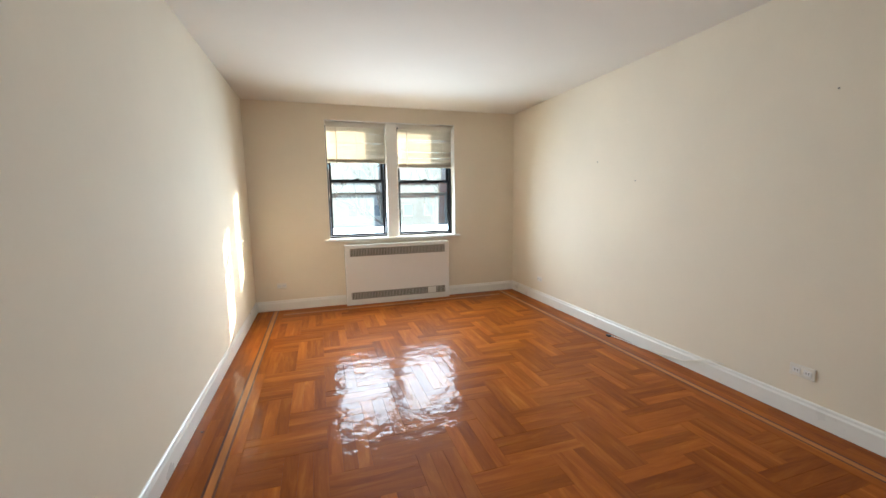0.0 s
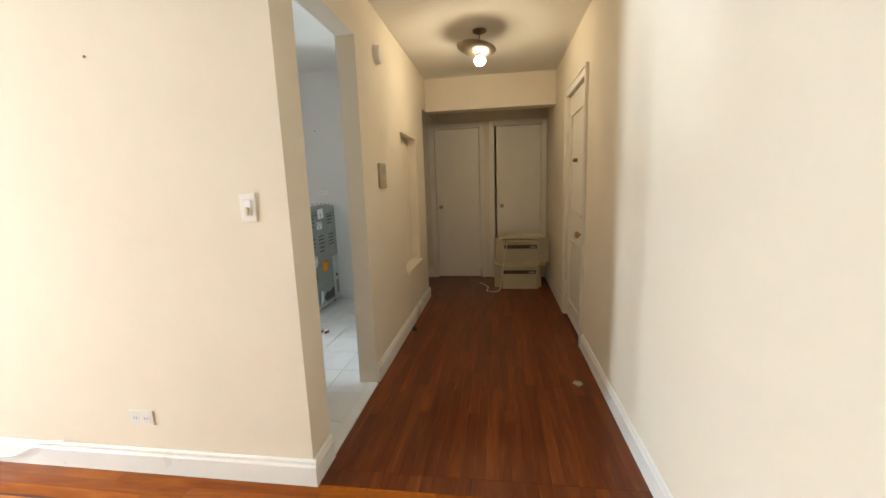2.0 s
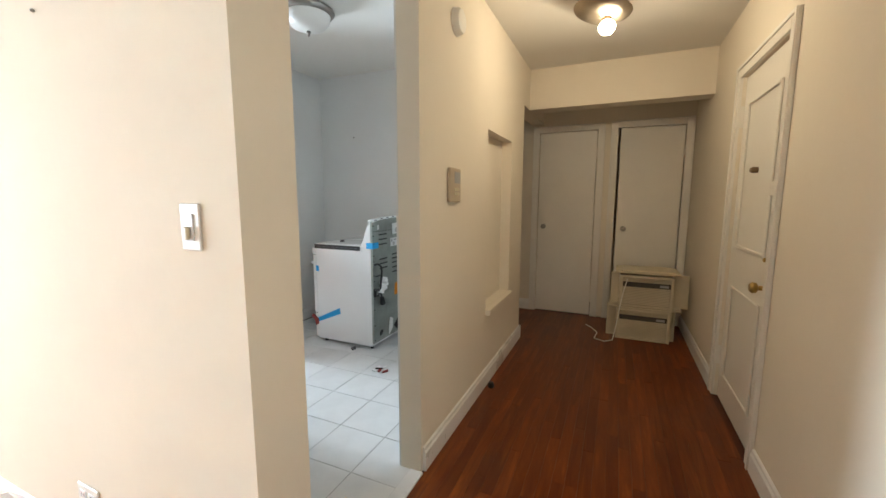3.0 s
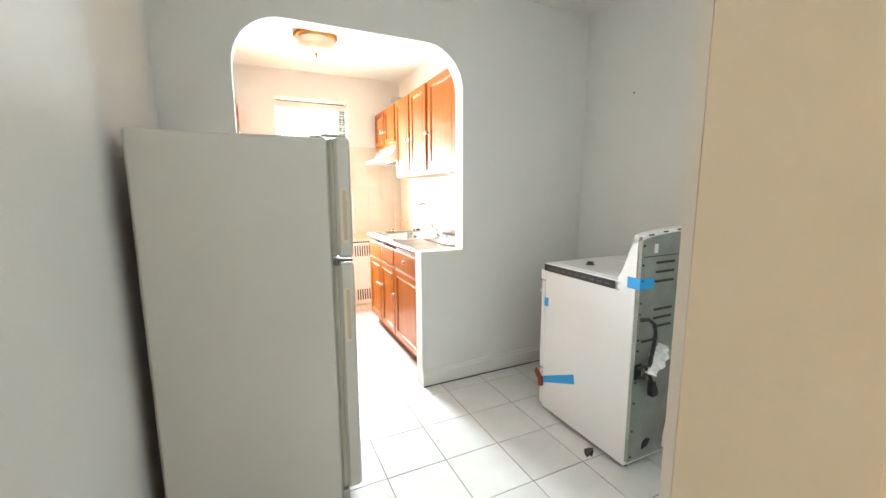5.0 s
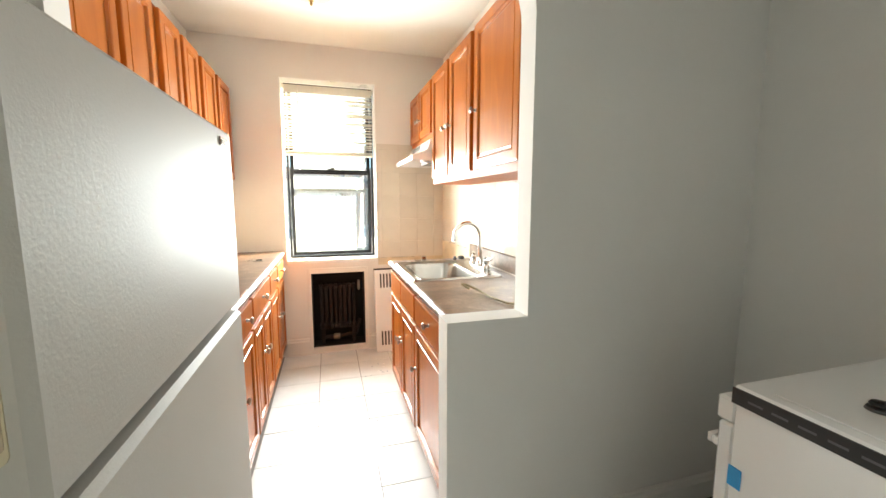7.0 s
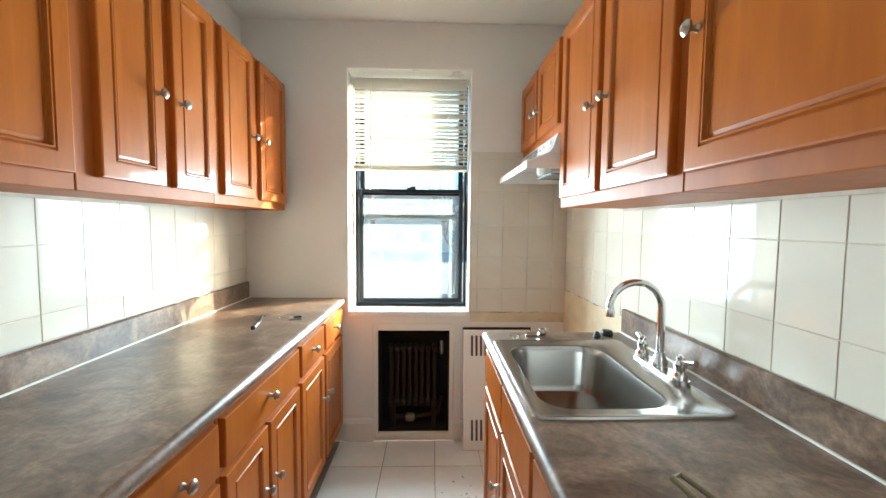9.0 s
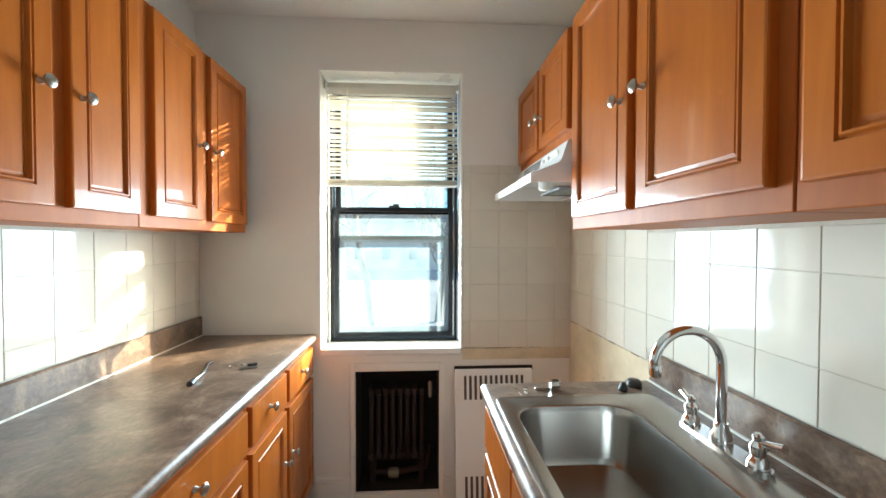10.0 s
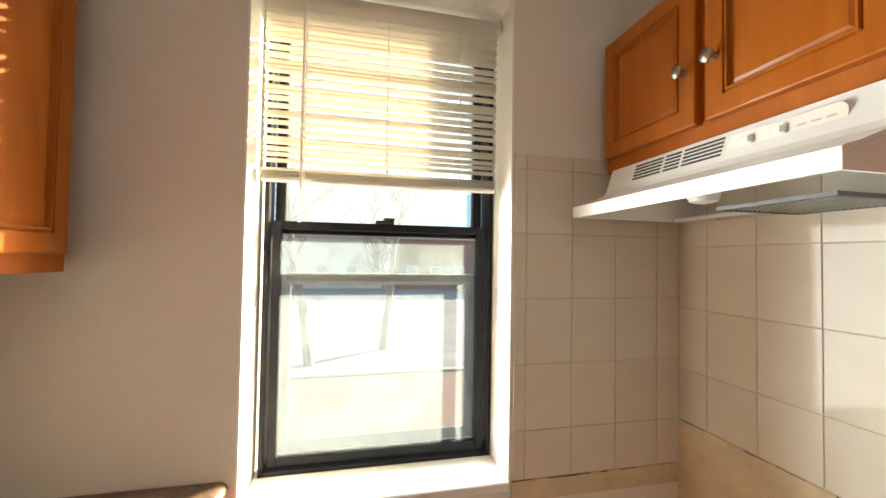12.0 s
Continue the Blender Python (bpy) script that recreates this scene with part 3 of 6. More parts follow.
# ---- living room ----
def grille(parent, x0, x1, z0, z1, y, n, mat=ACDARK):
    part("grille_backing", boxes(((x0, y - 0.001, z0), (x1, y + 0.001, z1))), mat, parent)
    me = mesh_of("louvre", boxes(((0, y - 0.006, z0), ((x1 - x0) / n * 0.5, y - 0.0012, z1))), LOUVRE)
    for i in range(n):
        o = new("louvre", me)
        o.parent = parent
        o.matrix_basis = pose(x0 + (x1 - x0) * (i + 0.15) / n, 0, 0)


def radiator_cover():
    c = thing("radiator_cover", "white metal radiator cover with louvred grilles under the window", "radiator cover", (0.552, 5.225, 0))
    w, h, d = 1.35, 0.765, 0.104
    part("front_panel", boxes(((0, 0, 0.03), (w, 0.012, h - 0.012)), bevel=0.004), ENAMEL, c)
    part("top_panel", boxes(((-0.004, -0.004, h - 0.011), (w + 0.004, d, h)), bevel=0.004), ENAMEL, c)
    part("side_panel", boxes(((0, 0.0125, 0.0), (0.012, d, h - 0.012))), ENAMEL, c)
    part("side_panel", boxes(((w - 0.012, 0.0125, 0.0), (w, d, h - 0.012))), ENAMEL, c)
    part("plinth", boxes(((0.013, 0.012, 0.0), (w - 0.013, 0.02, 0.03))), ENAMEL, c)
    grille(c, 0.06, w - 0.06, h - 0.145, h - 0.045, -0.0015, 64)
    grille(c, 0.06, w - 0.06, 0.075, 0.165, -0.0015, 64)
    part("access_flap", boxes(((w - 0.30, -0.012, 0.08), (w - 0.19, -0.0065, 0.16)), bevel=0.002), ENAMEL, c)
    part("side_slot", boxes(((w + 0.0005, 0.02, 0.10), (w + 0.003, 0.05, 0.30))), ACDARK, c)


radiator_cover()


def wall_plate(name, label, cat, at, turn, w, h, style):
    """A cover plate on a wall; local -y faces the room."""
    p = thing(name, label, cat, at, turn)
    part("plate", boxes(((-w / 2, -0.007, -h / 2), (w / 2, 0, h / 2)), bevel=0.003), PLATE, p)
    if style == "switch":
        part("rocker", boxes(((-0.017, -0.011, -0.034), (0.017, -0.0072, 0.034)), bevel=0.002), ENAMEL, p)
        part("lever", boxes(((-0.008, -0.022, -0.03), (0.008, -0.0112, 0.002)), bevel=0.003), CREAMPL, p)
    else:
        for s in (-1, 1):
            o = part("socket", boxes(((s * 0.028 - 0.02, -0.009, -0.016), (s * 0.028 + 0.02, -0.0072, 0.016)), bevel=0.0015), ENAMEL, p)
            part("slot", boxes(((s * 0.028 - 0.008, -0.0096, -0.006), (s * 0.028 - 0.005, -0.0091, 0.006)), ((s * 0.028 + 0.005, -0.0096, -0.006), (s * 0.028 + 0.008, -0.0091, 0.006))), ACDARK, o)
    return p


wall_plate("light_switch", "ivory rocker light switch plate on the cream wall", "switch", (LX1, 1.096, 1.241), -90, 0.072, 0.118, "switch")
wall_plate("wall_outlet", "white horizontal outlet plate low on the cream wall", "outlet", (LX1, 1.76, 0.282), -90, 0.128, 0.072, "outlet")
wall_plate("wall_outlet", "white horizontal outlet plate low on the cream wall far end", "outlet", (LX1, 4.60, 0.282), -90, 0.11, 0.066, "outlet")
wall_plate("wall_outlet", "white horizontal outlet plate beside the radiator cover", "outlet", (-0.2, LY1, 0.30), 0, 0.11, 0.066, "outlet")
wall_plate("wall_outlet", "old cream outlet plate on the grey dining wall", "outlet", (DR, 2.125, 1.266), -90, 0.115, 0.07, "outlet")


def loose_cord():
    c = thing("loose_cord", "white cable lying along the baseboard with a black plug", "cable", (2.86, 3.2, 0))
    part("cable", tube([(-0.03, 0.03, 0.012), (0.0, -0.06, 0.006), (0.018, -0.3, 0.006), (0.02, -0.7, 0.05), (0.022, -0.9, 0.14), (0.03, -1.0, 0.146)], 0.004, 6), PLATE, c)
    part("plug", boxes(((-0.055, 0.02, 0.0), (-0.02, 0.06, 0.018)), bevel=0.004), BLACK, c)


loose_cord()


# ---- hall ----
def knob(parent, name, at, axis, mat, r=0.027, length=0.06):
    """A round door knob standing out along -axis from at."""
    prof = [(r * 0.95, 0), (r * 0.95, -0.006), (r * 0.38, -0.01), (r * 0.36, -length * 0.45), (r * 0.85, -length * 0.58), (r, -length * 0.75), (r * 0.86, -length * 0.93), (r * 0.4, -length)]
    return part(name, lathe(prof, 16, axis, at), mat, parent, smooth=True)


def casing(name, y0, y1, top, w=0.07):
    x = HE
    structure(name, boxes(((x - 0.02, y0 - w, 0), (x, y0, top + w)), ((x - 0.02, y1, 0), (x, y1 + w, top + w)), ((x - 0.02, y0, top), (x, y1, top + w)), ((x - 0.026, y0 - w, 0), (x - 0.02, y0 - w + 0.014, top + w)), ((x - 0.026, y1 + w - 0.014, 0), (x - 0.02, y1 + w, top + w)), ((x - 0.026, y0 - w + 0.014, top + w - 0.014), (x - 0.02, y1 + w - 0.014, top + w)), bevel=0.002), DOORW, "cream painted door casing", "trim")


casing("trim_closet_1", 0.348, 0.963, 2.045)
casing("trim_closet_2", -0.462, 0.152, 2.05)


def closet_door(name, label, hinge_y, width, height, swing):
    d = thing(name, label, "door", (HE + 0.02, hinge_y, 0.006), swing, kind="structure")
    part("slab", boxes(((-0.018, 0.004, 0.004), (0.017, width, height)), bevel=0.002), DOORW, d)
    knob(d, "door_knob", (-0.018, width - 0.065, 0.995), "x", NICKEL)
    for z in (0.25, height - 0.25):
        part("hinge", tube([(-0.022, 0.004, z - 0.045), (-0.022, 0.004, z + 0.045)], 0.006, 8), DOORW, d)


closet_door("door_1", "closed flush cream closet door with a nickel knob", 0.352, 0.605, 2.035, 0)
closet_door("door_2", "slightly open flush cream closet door behind air conditioners", -0.458, 0.585, 2.035, 4.0)


def entry_door():
    x0, x1, top, y = 4.55, 5.295, 2.045, HR - 0.018
    d = thing("door_3", "closed cream panelled entry door with brass knob", "door", (x0, y, 0), kind="structure")
    w = x1 - x0
    part("slab", boxes(((0, -0.04, 0.005), (w, 0, top)), bevel=0.002), DOORW, d)
    for z0, z1 in ((0.18, 0.78), (1.02, 1.88)):
        part("panel_moulding", boxes(((0.11, 0.0005, z0), (0.13, 0.012, z1)), ((w - 0.13, 0.0005, z0), (w - 0.11, 0.012, z1)), ((0.13, 0.0005, z0), (w - 0.13, 0.012, z0 + 0.02)), ((0.13, 0.0005, z1 - 0.02), (w - 0.13, 0.012, z1)), bevel=0.004), DOORW, d)
    part("lock_plate", boxes(((0.045, 0.0005, 0.80), (0.085, 0.006, 1.06)), bevel=0.002), BRASS, d)
    bm = lathe([(0.012, 0.006), (0.012, 0.03), (0.026, 0.04), (0.028, 0.055), (0.018, 0.066)], 16, "y", (0.065, 0, 0.88))
    part("door_knob", bm, BRASS, d, smooth=True)
    part("thumb_turn", lathe([(0.011, 0.006), (0.011, 0.02), (0.006, 0.024)], 12, "y", (0.065, 0, 1.02)), BRASS, d)
    part("viewer", lathe([(0.016, 0.0), (0.016, 0.025), (0.010, 0.035)], 14, "y", (w / 2, 0, 1.47)), BRONZE, d)
    part("dead_lock", boxes(((0.04, 0.0005, 1.33), (0.085, 0.02, 1.40)), bevel=0.004), DOORW, d)
    for z in (0.22, 1.75):
        part("hinge", boxes(((w + 0.001, -0.002, z), (w + 0.012, 0.035, z + 0.13)), bevel=0.003), DOORW, d)
    yy = HR
    structure("trim_entry", boxes(((x0 - 0.075, yy, 0), (x0 - 0.006, yy + 0.016, top + 0.075)), ((x1 + 0.006, yy, 0), (x1 + 0.075, yy + 0.016, top + 0.075)), ((x0 - 0.006, yy, top + 0.006), (x1 + 0.006, yy + 0.016, top + 0.075)), ((x0 - 0.075, yy + 0.016, 0), (x0 - 0.055, yy + 0.024, top + 0.075)), ((x1 + 0.055, yy + 0.016, 0), (x1 + 0.075, yy + 0.024, top + 0.075)), ((x0 - 0.055, yy + 0.016, top + 0.055), (x1 + 0.055, yy + 0.024, top + 0.075)), bevel=0.002), DOORW, "cream painted entry door casing", "trim")
    structure("landing_wall", boxes(((4.3, HR - 0.2, 0), (5.6, HR - 0.165, 2.3))), CREAM, "plain wall behind the entry door", "wall")


entry_door()

structure("niche_sill", prism([(4.785, HL - 0.02), (4.80, HL - 0.035), (5.41, HL - 0.035), (5.44, HL - 0.02), (5.44, HL - 0.001), (4.785, HL - 0.001)], 0.512, 0.548, "z"), CREAM, "cream painted rounded niche shelf", "sill")


def intercom():
    p = thing("intercom", "ivory intercom panel with grille and buttons on the hall wall", "intercom", (4.19, HL, 1.383))
    part("housing", boxes(((-0.075, -0.018, -0.088), (0.075, 0, 0.088)), bevel=0.006), AGED, p, "yellowed ivory housing")
    part("speaker_grille", boxes(((-0.015, -0.02, 0.01), (0.058, -0.0182, 0.068))), GREYINK, p)
    for z in (-0.022, -0.045):
        for x in (-0.012, 0.012, 0.036):
            part("button", boxes(((x - 0.009, -0.022, z - 0.008), (x + 0.009, -0.0182, z + 0.008)), bevel=0.0015), CREAMPL, p)


intercom()


def door_chime():
    p = thing("door_chime", "round cream plastic chime high on the hall wall", "chime", (4.225, HL, 2.20))
    part("cover", lathe([(0.062, 0.0), (0.062, -0.022), (0.054, -0.036), (0.02, -0.042)], 24, "y"), PLATE, p, smooth=True)
    part("base_ring", lathe([(0.067, 0.0), (0.067, -0.008)], 24, "y"), PLATE, p)


door_chime()


def hall_lamp():
    p = thing("hall_lamp", "antique bronze ceiling lamp with a lit bare bulb", "ceiling lamp", (4.79, 0.235, HC))
    part("canopy", lathe([(0.055, 0.0), (0.055, -0.012), (0.035, -0.022), (0.012, -0.03)], 24), BRONZE, p, smooth=True)
    part("stem", tube([(0, 0, -0.028), (0.004, 0.004, -0.06), (0.002, 0.012, -0.09), (0, 0.016, -0.125)], 0.006, 10), TARNISH, p, smooth=True)
    part("shade", lathe([(0.018, -0.114), (0.09, -0.118), (0.150, -0.130), (0.158, -0.138), (0.152, -0.148), (0.115, -0.168), (0.06, -0.178), (0.02, -0.180)], 36), TARNISH, p, "flared tarnished metal dish hanging askew", smooth=True).matrix_basis = pose(0, 0.006, 0.004, 9, 4, 0)
    part("socket", lathe([(0.03, -0.176), (0.026, -0.190)], 16), BRONZE, p)
    b = part("bulb", lathe([(0.02, -0.190), (0.036, -0.202), (0.046, -0.220), (0.043, -0.240), (0.028, -0.258), (0.008, -0.266)], 20), BULB, p, "glowing frosted bulb", smooth=True)
    b.visible_shadow = False


hall_lamp()


def air_conditioner(label, at, wings, turn=0):
    """A window air conditioner; local -x is its front."""
    a = thing("air_conditioner", label, "air conditioner", at, turn, "stacked air conditioners")
    w, h, d = 0.44, 0.292, 0.34
    part("case", boxes(((0.03, -w / 2, 0.004), (d, w / 2, h)), bevel=0.006), ACPLASTIC, a)
    part("front_bezel", boxes(((0, -w / 2 - 0.006, 0.0), (0.029, -w / 2 + 0.022, h + 0.004)), ((0, w / 2 - 0.022, 0.0), (0.029, w / 2 + 0.006, h + 0.004)), ((0, -w / 2 + 0.022, h - 0.02), (0.029, w / 2 - 0.022, h + 0.004)), ((0, -w / 2 + 0.022, 0.0), (0.029, w / 2 - 0.022, 0.02)), bevel=0.003), ACPLASTIC, a)
    part("control_strip", boxes(((0.012, -w / 2 + 0.023, h - 0.105), (0.0285, w / 2 - 0.023, h - 0.06))), ACDARK, a)
    part("display", boxes(((0.0095, -w / 2 + 0.04, h - 0.095), (0.0115, -w / 2 + 0.11, h - 0.075))), GREYINK, a)
    part("grille_back", boxes(((0.024, -w / 2 + 0.023, 0.021), (0.029, w / 2 - 0.023, h - 0.106))), ACDARK, a)
    for i in range(11):
        z = 0.026 + i * 0.0148
        part("grille_slat", boxes(((0.004, -w / 2 + 0.023, z), (0.0235, w / 2 - 0.023, z + 0.0105))), ACPLASTIC, a)
    for i in range(3):
        z = h - 0.058 + i * 0.013
        part("vent_slat", boxes(((0.006, -w / 2 + 0.023, z), (0.028, w / 2 - 0.023, z + 0.007))), ACPLASTIC, a)
    for s, ww in wings:
        y0, y1 = sorted((s * (w / 2 + 0.008), s * (w / 2 + ww)))
        part("side_curtain", boxes(((0.10, y0, 0.012), (0.112, y1, h - 0.004)), ((0.09, y0, h - 0.004), (0.122, y1, h + 0.012)), ((0.09, y0, 0.0), (0.122, y1, 0.012)), ((0.09, y1 - 0.012 if s > 0 else y0, 0.012), (0.122, y1 if s > 0 else y0 + 0.012, h - 0.004)), bevel=0.002), ACPLASTIC, a, "pleated extension curtain in a frame")
    return a


air_conditioner("yellowed window air conditioner standing on the hall floor", (6.22, -0.147, 0.0), [(1, 0.09), (-1, 0.05)])
air_conditioner("yellowed window air conditioner stacked on another unit", (6.23, -0.16, 0.315), [(1, 0.08), (-1, 0.13)])
solo("ac_top_board", boxes(((-0.02, -0.27, 0), (0.34, 0.26, 0.018)), ((0.0, -0.23, 0.018), (0.30, 0.20, 0.03)), bevel=0.003), ACPLASTIC, "yellowed plastic panel lying on the air conditioner", "panel", (6.24, -0.16, 0.628))
solo("mounting_board", boxes(((0, -0.30, 0), (0.33, 0.30, 0.013)), bevel=0.003), ACPLASTIC, "yellowed plastic tray between the air conditioners", "tray", (6.22, -0.15, 0.299))
solo("power_cord", tube([(6.215, 0.0, 0.58), (6.205, 0.03, 0.45), (6.205, 0.05, 0.33), (6.20, 0.06, 0.25), (6.19, 0.08, 0.1), (6.12, 0.1, 0.006), (6.05, 0.17, 0.006), (6.10, 0.26, 0.006), (6.28, 0.24, 0.006), (6.42, 0.30, 0.006), (6.5, 0.36, 0.006)], 0.005, 6), PLATE, "cream power cord hanging from the air conditioner to the floor", "cable", smooth=True)
solo("plastic_scrap", prism([(0, 0), (0.05, 0.012), (0.075, -0.02), (0.05, -0.05), (0.015, -0.045)], 0.0, 0.006, "z"), surface("dull_film_scrap", (0.42, 0.33, 0.25), 0.4, var=0.3, scale=40, bump=0.6), "crumpled scrap of clear film on the hall floor", "scrap", (3.86, -0.39, 0.001), 20)
solo("door_stop", lathe([(0.02, 0), (0.024, 0.012), (0.018, 0.035), (0.008, 0.04)], 16), BLACK, "small dark rubber door stop by the baseboard", "door stop", (4.78, 0.87, 0.0), smooth=True)


# ---- dining corner ----
def fridge():
    f = thing("refrigerator", "white two-door refrigerator with cream handles beside the arch", "refrigerator", (3.165, 2.34, 0))
    d, w = 0.595, 0.772
    part("body", boxes(((0, 0, 0.025), (d, w, 1.516)), bevel=0.008), FRIDGEP, f)
    part("cabinet_lip", boxes(((d + 0.0005, 0.003, 0.1), (d + 0.004, w - 0.003, 1.508))), GASKET, f)
    part("kick_grille", boxes(((d + 0.0005, 0.01, 0.02), (d + 0.03, w - 0.01, 0.09)), bevel=0.003), GASKET, f)
    for z0, z1, hz0, hz1 in ((0.10, 1.052, 0.735, 0.955), (1.072, 1.52, 1.128, 1.335)):
        q = part("door", boxes(((d + 0.024, 0, z0), (d + 0.082, w, z1)), bevel=0.010), FRIDGEP, f)
        part("door_seal", boxes(((d + 0.0045, 0.007, z0 + 0.006), (d + 0.0235, w - 0.007, z1 - 0.008)), bevel=0.004), SEAL, q, "beige rubber door seal")
        part("handle", prism(rounded(d + 0.037, hz0, d + 0.063, hz1, 0.011, 5), -0.0015, 0.004, "y"), CREAMPL, q, "long yellowed cream grip strip")
        # Flat darker strip on the grip; its colour carries a recessed groove's shade.
        part("finger_groove", prism(rounded(d + 0.046, hz0 + 0.012, d + 0.061, hz1 - 0.006, 0.007, 4), -0.0024, -0.0017, "y"), AGED, q, "darker strip with the finger groove's shade in its colour")
    part("hinge_plate", boxes(((d + 0.020, 0.002, 1.058), (d + 0.076, 0.03, 1.066)), ((d + 0.001, -0.004, 1.050), (d + 0.014, -0.0005, 1.076)), bevel=0.001), DULLIRON, f, "dull metal middle hinge")
    part("hinge_screw", lathe([(0.004, -0.0055), (0.004, -0.0042)], 10, "y", (d + 0.006, 0, 1.072)), GASKET, f)
    part("top_hinge", boxes(((d - 0.055, 0.015, 1.517), (d - 0.012, 0.055, 1.524)), ((d - 0.016, 0.017, 1.524), (d + 0.062, 0.052, 1.531)), ((d + 0.048, 0.024, 1.5205), (d + 0.060, 0.046, 1.524)), bevel=0.002), FRIDGEP, f)
    part("badge", boxes(((d + 0.0825, 0.655, 1.474), (d + 0.085, 0.722, 1.496)), bevel=0.001), BRONZE, f)
    part("badge_inset", boxes(((d + 0.0852, 0.666, 1.480), (d + 0.0862, 0.714, 1.489))), PAPER, f)
    for x in (0.05, d - 0.05):
        for y in (0.05, w - 0.05):
            part("foot", lathe([(0.018, 0), (0.018, 0.026)], 12, "z", (x, y, 0)), BLACK, f)


fridge()


def stove():
    s = thing("gas_stove", "new white gas range with blue tape standing away from the wall", "stove", (5.0, 1.985, 0))
    w, d, h = 0.745, 0.615, 0.905
    part("body", boxes(((0, 0.022, 0.03), (w, d, h - 0.034)), bevel=0.004), ENAMEL, s)
    part("top_skirt", boxes(((0.002, 0.10, h - 0.0335), (w - 0.002, d + 0.003, h - 0.012))), ENAMEL, s)
    for x in (-0.0075, w + 0.0045):
        trim = part("black_trim", boxes(((x, 0.125, h - 0.036), (x + 0.003, d + 0.004, h + 0.003))), BLACK, s, "black trim strip with small printed text")
        for i in range(9):
            part("printed_line", boxes(((x - 0.0008, 0.15 + 0.05 * i, h - 0.02), (x - 0.0003, 0.182 + 0.05 * i, h - 0.015))), FAINTINK, trim)
    part("cooktop", boxes(((-0.004, 0.09, h - 0.0115), (w + 0.004, d + 0.006, h + 0.008)), bevel=0.006), ENAMEL, s)
    part("cooktop_well", boxes(((0.03, 0.14, h + 0.0085), (0.33, d - 0.06, h + 0.012)), ((0.42, 0.14, h + 0.0085), (w - 0.03, d - 0.06, h + 0.012)), bevel=0.001), ENAMEL, s)
    for x in (0.16, 0.58):
        for y in (0.19, 0.44):
            b = part("burner", lathe([(0.024, h + 0.0125), (0.022, h + 0.018), (0.014, h + 0.02), (0.014, h + 0.022)], 18, "z", (x, y, 0)), DULLIRON, s, smooth=True)
            part("burner_cap", lathe([(0.017, h + 0.0223), (0.019, h + 0.026), (0.016, h + 0.03), (0.004, h + 0.031)], 16, "z", (x, y, 0)), BLACK, b, smooth=True)
    def rise(x):
        return 1.122 + 0.032 * math.sin(math.pi * min(max(x / w, 0), 1)) ** 0.6
    xs = [w * i / 16 for i in range(17)]
    top = [(x, rise(x)) for x in xs]
    part("back_panel", prism([(0, 0.545)] + top + [(w, 0.545)], 0.0, 0.02, "y"), GALV, s, "grey galvanised steel back with louvre slots")
    part("lower_back", prism([(0.0, 0.06), (0.60, 0.06), (0.60, 0.5445), (0.0, 0.5445)], 0.004, 0.021, "y"), GALV, s)
    part("vent_strip", boxes(((0.612, -0.012, 0.035), (0.712, 0.019, 0.535)), bevel=0.003), PALESTEEL, s, "pale steel strip with vent slots")
    for i in range(7):
        part("vent_slot", prism(rounded(0.628, 0.115 + 0.022 * i, 0.698, 0.126 + 0.022 * i, 0.004, 2), -0.0135, -0.0122, "y"), BLACK, s)
    part("valve_hole", lathe([(0.014, -0.024), (0.017, -0.0122)], 14, "y", (0.650, 0, 0.325)), BLACK, s)
    side = [(0.021, 0.815), (0.088, 0.835), (0.112, 0.905), (0.116, 0.925), (0.098, 0.955), (0.06, 1.06), (0.045, 1.09), (0.021, 1.098)]
    part("backguard", prism(side, -0.002, w + 0.002, "x"), ENAMEL, s, "white sloping control backguard")
    part("backguard_crown", prism([(x, z - 0.012) for x, z in reversed(top)] + [(x, z + 0.004) for x, z in top], -0.003, 0.045, "y"), ENAMEL, s)
    for x, _ in top[1:-1:2]:
        part("clip", boxes(((x - 0.016, -0.0045, rise(x) - 0.006), (x + 0.016, -0.0032, rise(x) + 0.001))), BLACK, s)
    for cx, half, zs in ((0.155, 0.062, (1.0, 0.958, 0.915)), (0.60, 0.066, (1.0, 0.962, 0.925)), (0.16, 0.062, (0.785, 0.745, 0.705)), (0.085, 0.055, (0.645,)), (0.365, 0.062, (0.805, 0.768, 0.728, 0.684)), (0.355, 0.05, (0.642,)), (0.605, 0.064, (0.800, 0.764, 0.727, 0.690))):
        for z in zs:
            part("louvre", prism(rounded(cx - half, z, cx + half, z + 0.011, 0.005, 2), -0.004, -0.0005, "y"), BLACK, s)
    part("seam", boxes(((0.012, -0.0022, 1.034), (w - 0.012, -0.0005, 1.0375))), BLACK, s)
    part("seam", boxes(((0.03, -0.0015, 1.088), (w - 0.03, -0.0005, 1.0895))), GASKET, s)
    screw = mesh_of("screw", lathe([(0.0055, -0.004), (0.0055, -0.0004)], 8, "y"), BLACK)
    for x, zs in ((0.010, (0.09, 0.22, 0.36, 0.46, 0.61, 0.66, 0.78, 0.83, 0.93, 1.0, 1.085)), (w - 0.010, (0.58, 0.67, 0.78, 0.84, 0.90, 0.99, 1.06)), (0.61, (0.36, 0.50))):
        for z in zs:
            q = new("screw", screw)
            q.parent = s
            q.matrix_basis = pose(x, 0, z)
    sheet_bm = prism([(0.292, 1.092), (0.420, 1.100), (0.430, 1.002), (0.300, 0.993)], -0.014, -0.0125, "y")
    part("label_sheet", sheet_bm, PAPER, s, "white instruction sheet hanging askew")
    part("label_sheet", boxes(((0.285, -0.003, 0.885), (0.395, -0.0005, 0.960))), PAPER, s)
